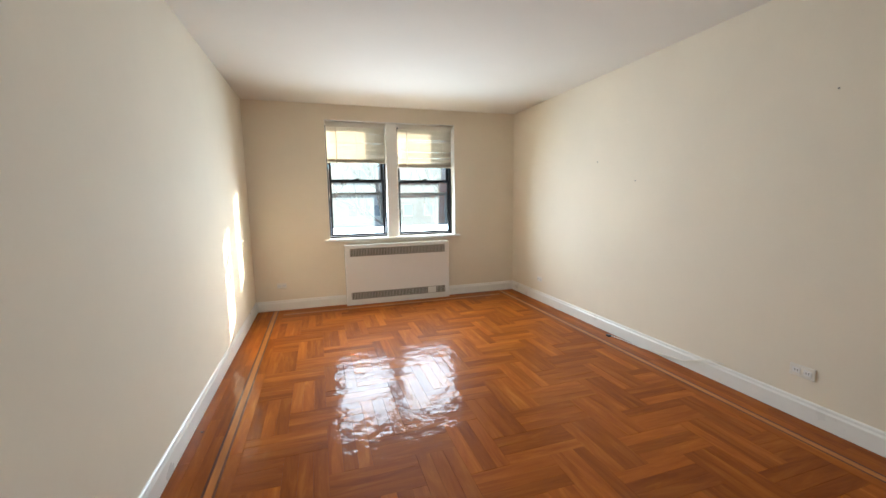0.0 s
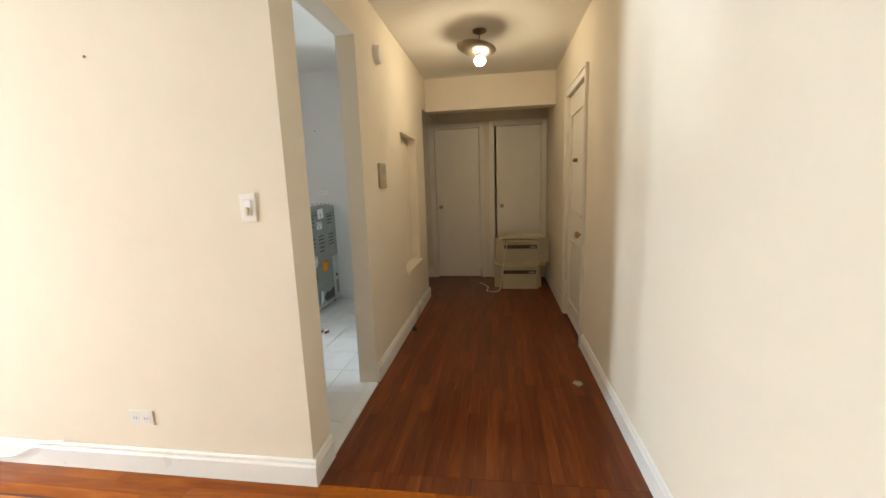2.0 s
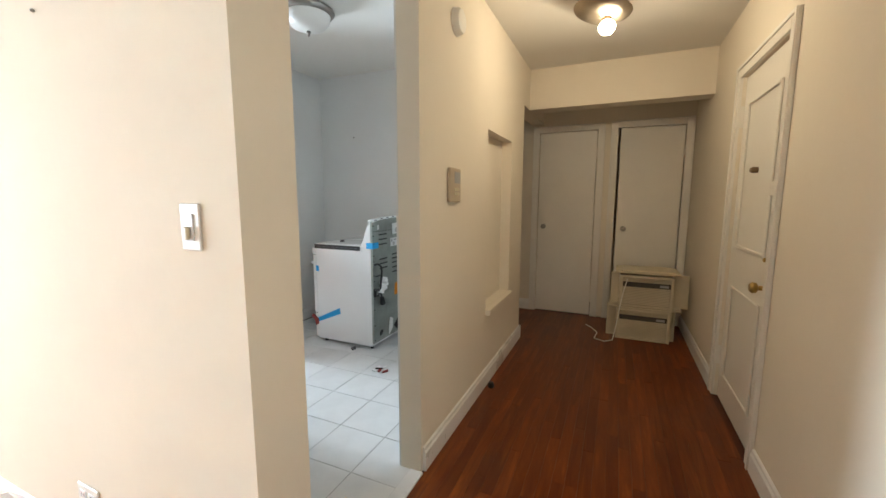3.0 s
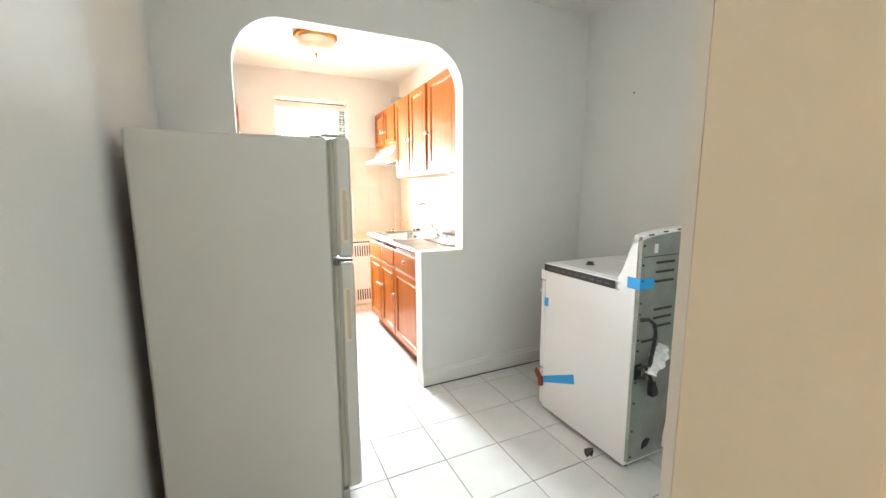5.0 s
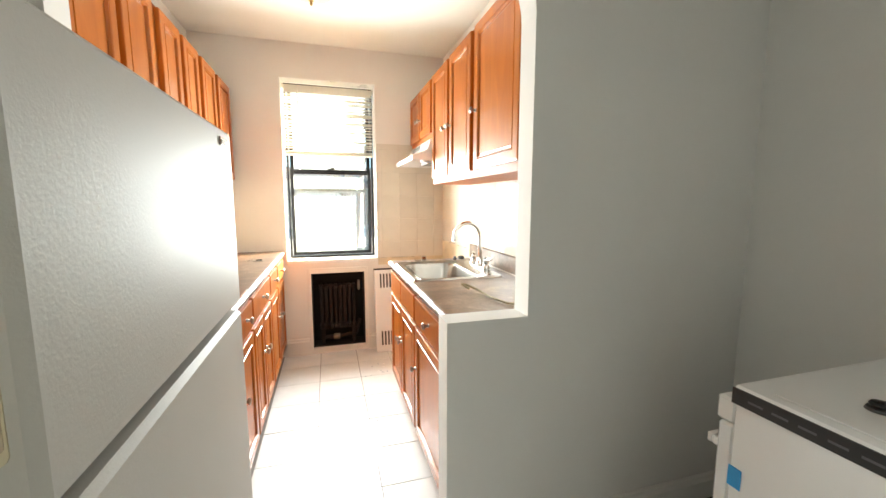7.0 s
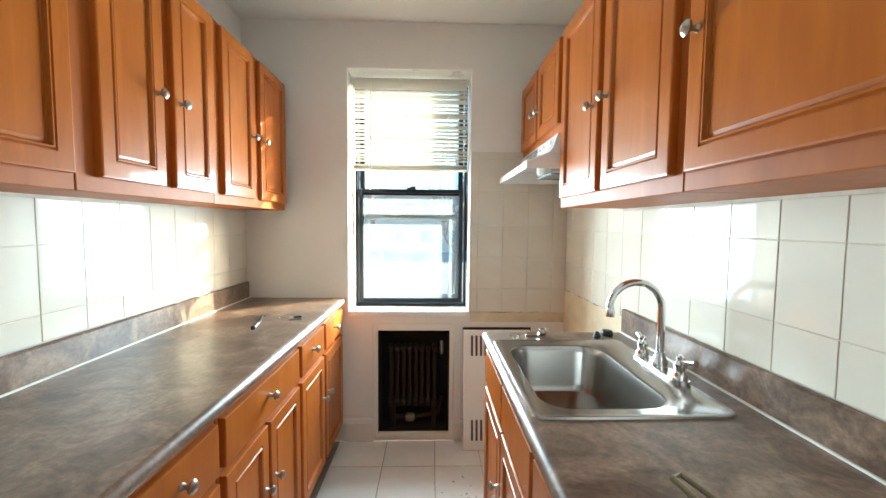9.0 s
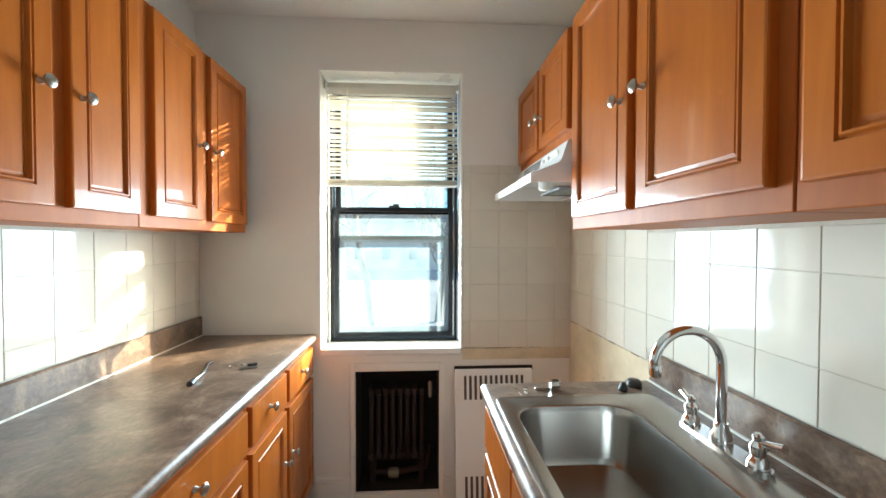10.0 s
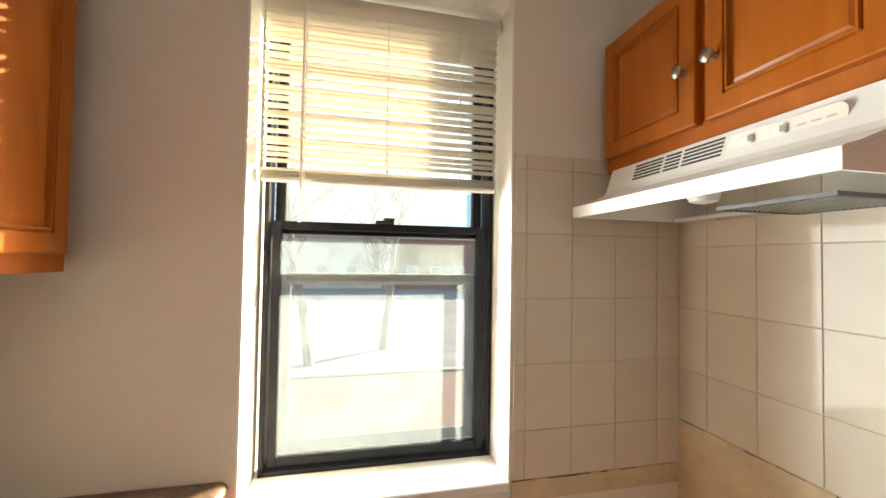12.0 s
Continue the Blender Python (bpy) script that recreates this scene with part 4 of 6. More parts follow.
    part("sticker", boxes(((0.075, -0.003, 1.050), (0.098, -0.0005, 1.090))), PAPER, s)
    part("printed_mark", lathe([(0.022, -0.0152), (0.022, -0.0142)], 14, "y", (0.362, 0, 1.03)), LOUVRE, s)
    part("printed_mark", lathe([(0.018, -0.0042), (0.018, -0.0032)], 14, "y", (0.335, 0, 0.908)), LOUVRE, s)
    part("printed_line", boxes(((0.335, -0.0042, 0.938), (0.38, -0.0032, 0.948))), GREYINK, s)
    part("printed_line", boxes(((0.292, -0.0042, 0.925), (0.312, -0.0032, 0.948))), GREYINK, s)
    part("orange_label", prism([(0.345, 0.425), (0.460, 0.422), (0.468, 0.540), (0.355, 0.533)], -0.004, 0.0035, "y"), ORANGE, s, "orange warning tag")
    part("tag_print", boxes(((0.385, -0.0056, 0.520), (0.460, -0.0044, 0.530))), BLACK, s)
    part("cord_opening", boxes(((0.006, 0.0022, 0.47), (0.05, 0.0035, 0.58))), BLACK, s)
    part("power_cord", tube([(0.01, -0.004, 0.755), (0.04, -0.025, 0.76), (0.068, -0.035, 0.735), (0.078, -0.035, 0.69), (0.075, -0.03, 0.62), (0.068, -0.028, 0.56), (0.065, -0.03, 0.50), (0.085, -0.028, 0.46)], 0.0085, 8), BLACK, s, smooth=True)
    part("cord_loop", tube([(0.012, -0.012, 0.53), (0.035, -0.025, 0.545), (0.06, -0.02, 0.515), (0.045, -0.018, 0.48), (0.012, -0.012, 0.49)], 0.008, 8), BLACK, s, smooth=True)
    part("plug", prism([(0.077, 0.465), (0.095, 0.465), (0.122, 0.405), (0.116, 0.392), (0.080, 0.392)], -0.040, -0.014, "y"), BLACK, s)
    bag = prism([(0.045, 0.44), (0.085, 0.425), (0.12, 0.455), (0.165, 0.475), (0.225, 0.525), (0.205, 0.58), (0.17, 0.602), (0.15, 0.595), (0.14, 0.555), (0.075, 0.545), (0.10, 0.525), (0.075, 0.49)], -0.055, -0.02, "y")
    bmesh.ops.triangulate(bag, faces=bag.faces[:])
    bmesh.ops.subdivide_edges(bag, edges=bag.edges[:], cuts=2)
    for v in bag.verts:
        v.co = Vector((0.045 + (v.co.x - 0.045) * 0.74, v.co.y * 0.8, 0.50 + (v.co.z - 0.425) * 0.74))
        v.co.y += 0.03 * noise.noise(v.co * 35) + 0.012 * noise.noise(v.co * 90)
        v.co.x += 0.006 * noise.noise(v.co * 50 + Vector((9, 0, 0)))
    part("paper_wrap", bag, PAPER, s, "crumpled white paper wrap on the cord")
    part("paper_flap", prism([(0.22, 0.085), (0.275, 0.125), (0.285, 0.215), (0.25, 0.235), (0.235, 0.20), (0.225, 0.15)], -0.016, -0.006, "y"), PAPER, s, "torn white paper flap")
    part("drain_hole", prism([(0.09, 0.105), (0.125, 0.115), (0.145, 0.145), (0.12, 0.155), (0.095, 0.14)], -0.001, 0.0035, "y"), BLACK, s)
    part("gas_opening", prism([(0.33, 0.13), (0.38, 0.085), (0.595, 0.085), (0.595, 0.20), (0.47, 0.17), (0.40, 0.185)], 0.0005, 0.0038, "y"), BLACK, s)
    part("blue_tape", boxes(((-0.004, -0.0035, 0.892), (0.085, -0.0008, 0.942)), ((-0.0068, -0.0035, 0.892), (-0.0042, 0.06, 0.942))), TAPE, s)
    part("blue_tape", prism([(0.365, 0.340), (0.355, 0.288), (0.625, 0.178), (0.635, 0.212)], -0.0028, -0.0004, "x"), TAPE, s)
    part("blue_tape", boxes(((-0.0032, d - 0.03, 0.66), (-0.0004, d + 0.0, 0.71))), TAPE, s)
    part("blue_tape", boxes(((0.30, 0.17, h + 0.0122), (0.40, 0.19, h + 0.0135))), TAPE, s)
    part("oven_door", boxes(((0.004, d + 0.001, 0.27), (w - 0.004, d + 0.04, h - 0.10)), bevel=0.006), ENAMEL, s)
    part("oven_handle", boxes(((0.03, d + 0.07, h - 0.19), (w - 0.03, d + 0.085, h - 0.165)), ((0.03, d + 0.0405, h - 0.19), (0.06, d + 0.07, h - 0.165)), ((w - 0.06, d + 0.0405, h - 0.19), (w - 0.03, d + 0.07, h - 0.165)), bevel=0.003), ENAMEL, s)
    part("control_rail", boxes(((0.002, d + 0.001, h - 0.095), (w - 0.002, d + 0.045, h - 0.035)), bevel=0.005), ENAMEL, s)
    for x in (0.12, 0.24, 0.5, 0.62):
        part("control_knob", lathe([(0.02, d + 0.0455), (0.017, d + 0.07)], 14, "y", (x, 0, h - 0.065)), ENAMEL, s)
    part("storage_drawer", boxes(((0.004, d + 0.001, 0.04), (w - 0.004, d + 0.035, 0.262)), bevel=0.006), ENAMEL, s)
    part("red_tag", prism([(d - 0.01, 0.215), (d + 0.05, 0.255), (d + 0.068, 0.232), (d + 0.03, 0.195), (d + 0.02, 0.150), (d - 0.012, 0.165)], -0.012, -0.004, "x"), REDCLOTH, s)
    for x in (0.05, w - 0.05):
        for y in (0.06, d - 0.05):
            part("foot", lathe([(0.016, 0), (0.016, 0.031)], 10, "z", (x, y, 0)), BLACK, s)


stove()


def dome_lamp(label, at, metal, glass):
    p = thing("dome_lamp", label, "ceiling lamp", at, group="flush dome lamps")
    part("pan", lathe([(0.150, 0.0), (0.172, -0.014), (0.178, -0.026), (0.168, -0.040), (0.158, -0.046), (0.148, -0.048)], 36), metal, p, "flared metal pan", smooth=True)
    part("glass_dome", lathe([(0.150, -0.049), (0.142, -0.085), (0.112, -0.122), (0.06, -0.142), (0.012, -0.148)], 36), glass, p, "frosted glass bowl", smooth=True)
    part("finial", lathe([(0.012, -0.147), (0.016, -0.157), (0.006, -0.165), (0.009, -0.174), (0.003, -0.184)], 14), metal, p, smooth=True)


dome_lamp("brass flush dome lamp, unlit, on the kitchen ceiling", (4.028, 4.37, KC), BRASS, FROST)
dome_lamp("dull nickel flush dome lamp, unlit, on the dining ceiling", (4.50, 2.13, KC), NICKEL, LENS)
def nail(at, axis, where):
    solo("wall_nail", lathe([(0.004, 0), (0.006, -0.004), (0.003, -0.009)], 8, axis), NICKEL, "tiny bare nail in the cream " + where, "nail", at, group="nails")


nail((LX1, 3.093, 1.446), "x", "living room wall")
nail((LX1, 3.587, 1.651), "x", "living room wall")
nail((LX1, 1.734, 1.86), "x", "living room wall")
solo("wall_nail", lathe([(0.007, 0), (0.009, -0.006), (0.004, -0.012)], 10, "x"), NICKEL, "small bare nail in the grey dining wall", "nail", (DR, 2.745, 1.961), group="nails")
solo("wall_nail", lathe([(0.007, 0), (0.009, -0.006), (0.004, -0.012)], 10, "x"), NICKEL, "small bare nail in the grey dining wall", "nail", (DR, 2.168, 1.960), group="nails")


def debris(label, at, size, mats, seed, n=5, chip=0.035):
    t = thing("debris", label, "debris", at)
    rnd = random.Random(seed)
    for i in range(n):
        x, y = rnd.uniform(-size, size), rnd.uniform(-size, size)
        a, b = rnd.uniform(0.5, 1.0) * chip, rnd.uniform(0.15, 0.4) * chip
        q = part("fragment", prism([(-a, -b), (a * 0.7, -b * 1.2), (a, b * 0.4), (-a * 0.5, b)], 0, rnd.uniform(0.1, 0.35) * chip, "z"), mats[i % len(mats)], t)
        q.matrix_basis = pose(x, y, 0.0015, 0, 0, rnd.uniform(0, 180))


debris("brown and white packing scraps on the tile floor", (4.70, 1.722, 0), 0.05, [REDCLOTH, PAPER, PAPER, RUST], 3, 6)
debris("small black plastic bracket on the tile floor", (4.965, 2.178, 0), 0.014, [BLACK], 5, 4, 0.032)
debris("dust and chips swept along the kitchen cabinets", (4.40, 4.95, 0), 0.12, [EARTH, PAPER], 7, 14, 0.012)
debris("dark crumb of dirt on the parquet by the baseboard", (-0.439, 2.757, 0), 0.006, [BLACK, RUST], 21, 2, 0.012)
debris("small chips of grit on the kitchen tile", (4.33, 4.15, 0), 0.09, [BLACK, EARTH], 9, 4, 0.010)


# ---- kitchen ----
def panel_door(bm, x0, x1, z0, z1, t=0.02, rail=0.056):
    """A recessed-panel door whose front faces -y."""
    r = bmesh.ops.create_cube(bm, size=1.0)
    for v in r["verts"]:
        v.co = Vector((x0 + (v.co.x + 0.5) * (x1 - x0), -t + (v.co.y + 0.5) * t, z0 + (v.co.z + 0.5) * (z1 - z0)))
    bm.normal_update()
    front = min((f for v in r["verts"] for f in v.link_faces), key=lambda f: f.calc_center_median().y)
    bmesh.ops.bevel(bm, geom=list(front.edges), offset=0.005, segments=2, affect="EDGES", profile=0.6)
    bm.normal_update()
    front = min((f for f in bm.faces if f.normal.y < -0.9), key=lambda f: -f.calc_area())
    if rail:
        for thick, deep in ((rail, 0.0), (0.0025, -0.005), (0.003, 0.0), (0.004, 0.006), (0.005, 0.0), (0.004, -0.010), (0.005, -0.001), (0.010, 0.003)):
            res = bmesh.ops.inset_region(bm, faces=[front], thickness=thick, depth=deep)
    return bm


def cab_knob(parent, x, z):
    prof = [(0.009, -0.0205), (0.008, -0.024), (0.0055, -0.03), (0.0065, -0.036), (0.0155, -0.042), (0.016, -0.047), (0.011, -0.052), (0.004, -0.0535)]
    part("knob", lathe(prof, 16, "y", (x, 0, z)), NICKEL, parent, smooth=True)


def cabinet(name, label, at, turn, w, d, z0, z1, doors=(), drawers=(), group="", toe=0.0):
    """A maple cabinet; local x along its front, -y facing out. Doors and drawers: (x0, x1, z0, z1, knob x, knob z)."""
    c = thing(name, label, "cabinet", at, turn, group)
    box_bm = boxes(((0.0005, 0.0, z0 + toe), (w - 0.0005, d, z1)), bevel=0.002)
    if toe:
        box(box_bm, (0.0005, 0.06, z0), (w - 0.0005, d, z0 + toe - 0.0005))
    part("carcass", box_bm, CABIN, c)
    for x0, x1, a, b, kx, kz in doors:
        q = part("door", panel_door(bmesh.new(), x0, x1, a, b), CABWOOD, c)
        if kx is not None:
            cab_knob(q, kx, kz)
    for x0, x1, a, b, kx, kz in drawers:
        q = part("drawer_front", panel_door(bmesh.new(), x0, x1, a, b, rail=0.0), CABWOOD, c)
        if kx is not None:
            cab_knob(q, kx, kz)
    return c


UL, UR, BL_X, BR_X = 3.372, 4.815, 3.685, 4.508
def upper(label, side, y0, y1, z0, cuts, knobs, kz, top=2.205):
    """Wall cabinet between y0 and y1; cuts are the doors' (y0, y1), knobs their y."""
    w = y1 - y0
    low = 1.464 if z0 is None else z0
    ds = []
    for (a, b), k in zip(cuts, knobs):
        if side == "left":
            ds.append((a - y0, b - y0, low + 0.04, top - 0.012, k - y0, kz))
        else:
            ds.append((y1 - b, y1 - a, low + 0.04, top - 0.012, y1 - k, kz))
    if side == "left":
        cabinet("wall_cabinet", label, (UL, y0, 0), 90, w, UL - KL - 0.002, low, top, ds, group="wall cabinets")
    else:
        cabinet("wall_cabinet", label, (UR, y1, 0), -90, w, KR - UR - 0.002, low, top, ds, group="wall cabinets")


two = "honey maple wall cabinet with two recessed-panel doors"
upper(two + " near the fridge", "left", 3.345, 4.012, None, [(3.365, 3.672), (3.715, 3.996)], [3.638, 3.75], 1.79)
upper(two, "left", 4.014, 4.627, None, [(4.072, 4.322), (4.370, 4.612)], [4.288, 4.402], 1.79)
upper(two + " beside the window", "left", 4.629, 5.388, None, [(4.680, 4.966), (5.032, 5.364)], [4.94, 5.06], 1.80)
upper("honey maple wall cabinet with one recessed-panel door", "right", 3.345, 3.870, None, [(3.362, 3.846)], [3.818], 1.79)
upper(two + " above the sink", "right", 3.872, 4.700, None, [(3.900, 4.262), (4.302, 4.666)], [4.232, 4.334], 1.79)
upper("short honey maple cabinet over the range hood", "right", 4.702, 5.424, 1.79, [(4.716, 5.046), (5.072, 5.410)], [5.018, 5.100], 1.965)


def base_unit(label, side, y0, y1, doors, drawers):
    """Base cabinet; doors and drawers are (y0, y1, knob y)."""
    w = y1 - y0
    def loc(items, a, b, kz):
        out = []
        for p, q, k in items:
            if side == "left":
                out.append((p - y0, q - y0, a, b, None if k is None else k - y0, kz))
            else:
                out.append((y1 - q, y1 - p, a, b, None if k is None else y1 - k, kz))
        return out
    ds, dr = loc(doors, 0.13, 0.70, 0.49), loc(drawers, 0.725, 0.862, 0.80)
    if side == "left":
        cabinet("base_cabinet", label, (BL_X, y0, 0), 90, w, BL_X - KL - 0.002, 0, 0.884, ds, dr, "base cabinets", 0.1)
    else:
        cabinet("base_cabinet", label, (BR_X, y1, 0), -90, w, KR - BR_X - 0.002, 0, 0.70 if "sink" in label else 0.884, ds, dr, "base cabinets", 0.1)


base_unit("honey maple base cabinet with two doors and two drawers", "left", 3.31, 4.03, [(3.318, 3.630, 3.60), (3.665, 4.015, 3.70)], [(3.318, 3.630, 3.49), (3.665, 4.015, 3.86)])
base_unit("honey maple base cabinet with paired doors and one wide drawer", "left", 4.032, 4.648, [(4.046, 4.316, 4.285), (4.336, 4.632, 4.366)], [(4.046, 4.632, 4.325)])
base_unit("honey maple base cabinet, two doors, two drawers, beside the radiator", "left", 4.65, 5.425, [(4.664, 5.006, 4.975), (5.036, 5.412, 5.068)], [(4.664, 5.006, 4.815), (5.040, 5.412, 5.21)])
base_unit("honey maple base cabinet with one door and a drawer", "right", 3.305, 3.868, [(3.33, 3.856, 3.825)], [(3.33, 3.856, 3.56)])
base_unit("honey maple sink base with two doors and false drawer fronts", "right", 3.870, 4.645, [(3.882, 4.250, 4.222), (4.264, 4.632, 4.292)], [(3.882, 4.250, None), (4.264, 4.632, None)])


def ring_slab(x0, y0, x1, y1, a0, b0, a1, b1, z0, z1):
    """A slab with a rectangular hole through it."""
    bm = bmesh.new()
    rects = [[bm.verts.new((x, y, z)) for x, y in ((p, q), (r, q), (r, w), (p, w))] for z in (z0, z1) for p, q, r, w in ((x0, y0, x1, y1), (a0, b0, a1, b1))]
    o0, i0, o1, i1 = rects
    for a, b in ((o0, i0), (i0, i1), (i1, o1), (o1, o0)):
        for i in range(4):
            j = (i + 1) % 4
            bm.faces.new((a[i], a[j], b[j], b[i]))
    bmesh.ops.recalc_face_normals(bm, faces=bm.faces[:])
    return bm


def countertop(name, label, slabs, splash, edge):
    c = thing(name, label, "countertop")
    part("top", slabs, LAMINATE, c)
    part("backsplash", boxes(splash, bevel=0.006), LAMINATE, c)
    part("front_edge", tube(edge, 0.02, 10), LAMINATE, c, "rounded worn front edge", smooth=True)
    part("caulk", boxes(((splash[0][0] if splash[0][0] > 4 else splash[1][0], splash[0][1], 0.9255), ((splash[0][0] if splash[0][0] > 4 else splash[1][0]) + (-0.005 if splash[0][0] > 4 else 0.005), splash[1][1], 0.931))), PLATE, c)


countertop("countertop_left", "brown stone-look laminate countertop beside the window", boxes(((KL + 0.001, 3.302, 0.885), (3.698, 5.434, 0.925))), ((KL + 0.001, 3.302, 0.9255), (KL + 0.021, 5.434, 1.028)), [(3.698, 3.302, 0.905), (3.698, 5.434, 0.905)])
SX0, SX1, SY0, SY1 = 4.502, 5.012, 3.906, 4.538
BX0, BX1, BY0, BY1 = 4.546, 4.888, 3.958, 4.468
countertop("countertop_right", "brown stone-look laminate countertop around the steel sink", ring_slab(4.495, 3.292, KR - 0.001, 4.665, SX0 + 0.03, SY0 + 0.03, SX1 - 0.1, SY1 - 0.03, 0.885, 0.925), ((KR - 0.022, 3.292, 0.9255), (KR - 0.001, 4.665, 1.03)), [(4.495, 3.292, 0.905), (4.495, 4.665, 0.905)])


def sink():
    s = thing("kitchen_sink", "brushed stainless steel single-bowl drop-in sink", "sink")
    loops = [(SX0, SY0, SX1, SY1, 0.03, 0.9255), (SX0 + 0.002, SY0 + 0.002, SX1 - 0.002, SY1 - 0.002, 0.03, 0.931), (SX0 + 0.012, SY0 + 0.012, SX1 - 0.012, SY1 - 0.012, 0.03, 0.933), (SX0 + 0.02, SY0 + 0.02, SX1 - 0.02, SY1 - 0.02, 0.03, 0.929), (BX0 - 0.006, BY0 - 0.006, BX1 + 0.006, BY1 + 0.006, 0.085, 0.929), (BX0, BY0, BX1, BY1, 0.082, 0.925), (BX0 + 0.006, BY0 + 0.006, BX1 - 0.006, BY1 - 0.006, 0.08, 0.90), (BX0 + 0.016, BY0 + 0.016, BX1 - 0.016, BY1 - 0.016, 0.075, 0.785), (BX0 + 0.028, BY0 + 0.028, BX1 - 0.028, BY1 - 0.028, 0.07, 0.762), (BX0 + 0.055, BY0 + 0.055, BX1 - 0.055, BY1 - 0.055, 0.06, 0.755), (4.68, 4.18, 4.77, 4.27, 0.044, 0.750)]
    bm = bmesh.new()
    prev = None
    for x0, y0, x1, y1, r, z in loops:
        ring = [bm.verts.new((x, y, z)) for x, y in rounded(x0, y0, x1, y1, r, 7)]
        if prev:
            for i in range(len(ring)):
                j = (i + 1) % len(ring)
                bm.faces.new((prev[i], prev[j], ring[j], ring[i]))
        prev = ring
    bm.faces.new(prev)
    bmesh.ops.recalc_face_normals(bm, faces=bm.faces[:])
    for f in bm.faces:
        f.normal_flip() if f.normal.z < -0.2 else None
    part("basin", bm, STEEL, s, smooth=True)
    part("drain", lathe([(0.04, 0.7515), (0.04, 0.754), (0.03, 0.7545), (0.026, 0.752), (0.008, 0.752), (0.006, 0.758)], 24, "z", (4.725, 4.225, 0)), CHROME, s, smooth=True)


sink()


def faucet():
    f = thing("faucet", "chrome gooseneck faucet with two lever handles", "faucet", (4.986, 4.212, 0.9295))
    part("deck_plate", prism(rounded(-0.026, -0.13, 0.026, 0.13, 0.025, 6), 0.0, 0.012, "z"), CHROME, f, smooth=True)
    part("spout_base", lathe([(0.025, 0.0125), (0.024, 0.03), (0.017, 0.045), (0.015, 0.06)], 20), CHROME, f, smooth=True)
    arc = [(0, 0, 0.055), (0, 0, 0.16), (0, 0, 0.20)]
    for i in range(1, 15):
        a = radians(180 * i / 14 * 0.95)
        arc.append((-0.084 + 0.084 * math.cos(a), 0, 0.198 + 0.084 * math.sin(a)))
    end = Vector(arc[-1])
    arc.append((end.x + 0.002, 0, end.z - 0.02))
    part("spout", tube(arc, 0.0115, 14), CHROME, f, smooth=True)
    part("aerator", lathe([(0.013, -0.028), (0.014, -0.012), (0.0125, 0.0)], 16, "z", (end.x + 0.002, 0, end.z - 0.01)), CHROME, f, smooth=True)
    for s in (-1, 1):
        h = part("valve", lathe([(0.023, 0.0125), (0.021, 0.026), (0.014, 0.036), (0.017, 0.048), (0.018, 0.058), (0.01, 0.068), (0.012, 0.078), (0.006, 0.084)], 18, "z", (0, s * 0.102, 0)), CHROME, f, smooth=True)
        part("lever", tube([(0, s * 0.102, 0.066), (0.006, s * 0.125, 0.068), (0.012, s * 0.152, 0.074)], 0.006, 10, end=0.0105), CHROME, h, smooth=True)


faucet()


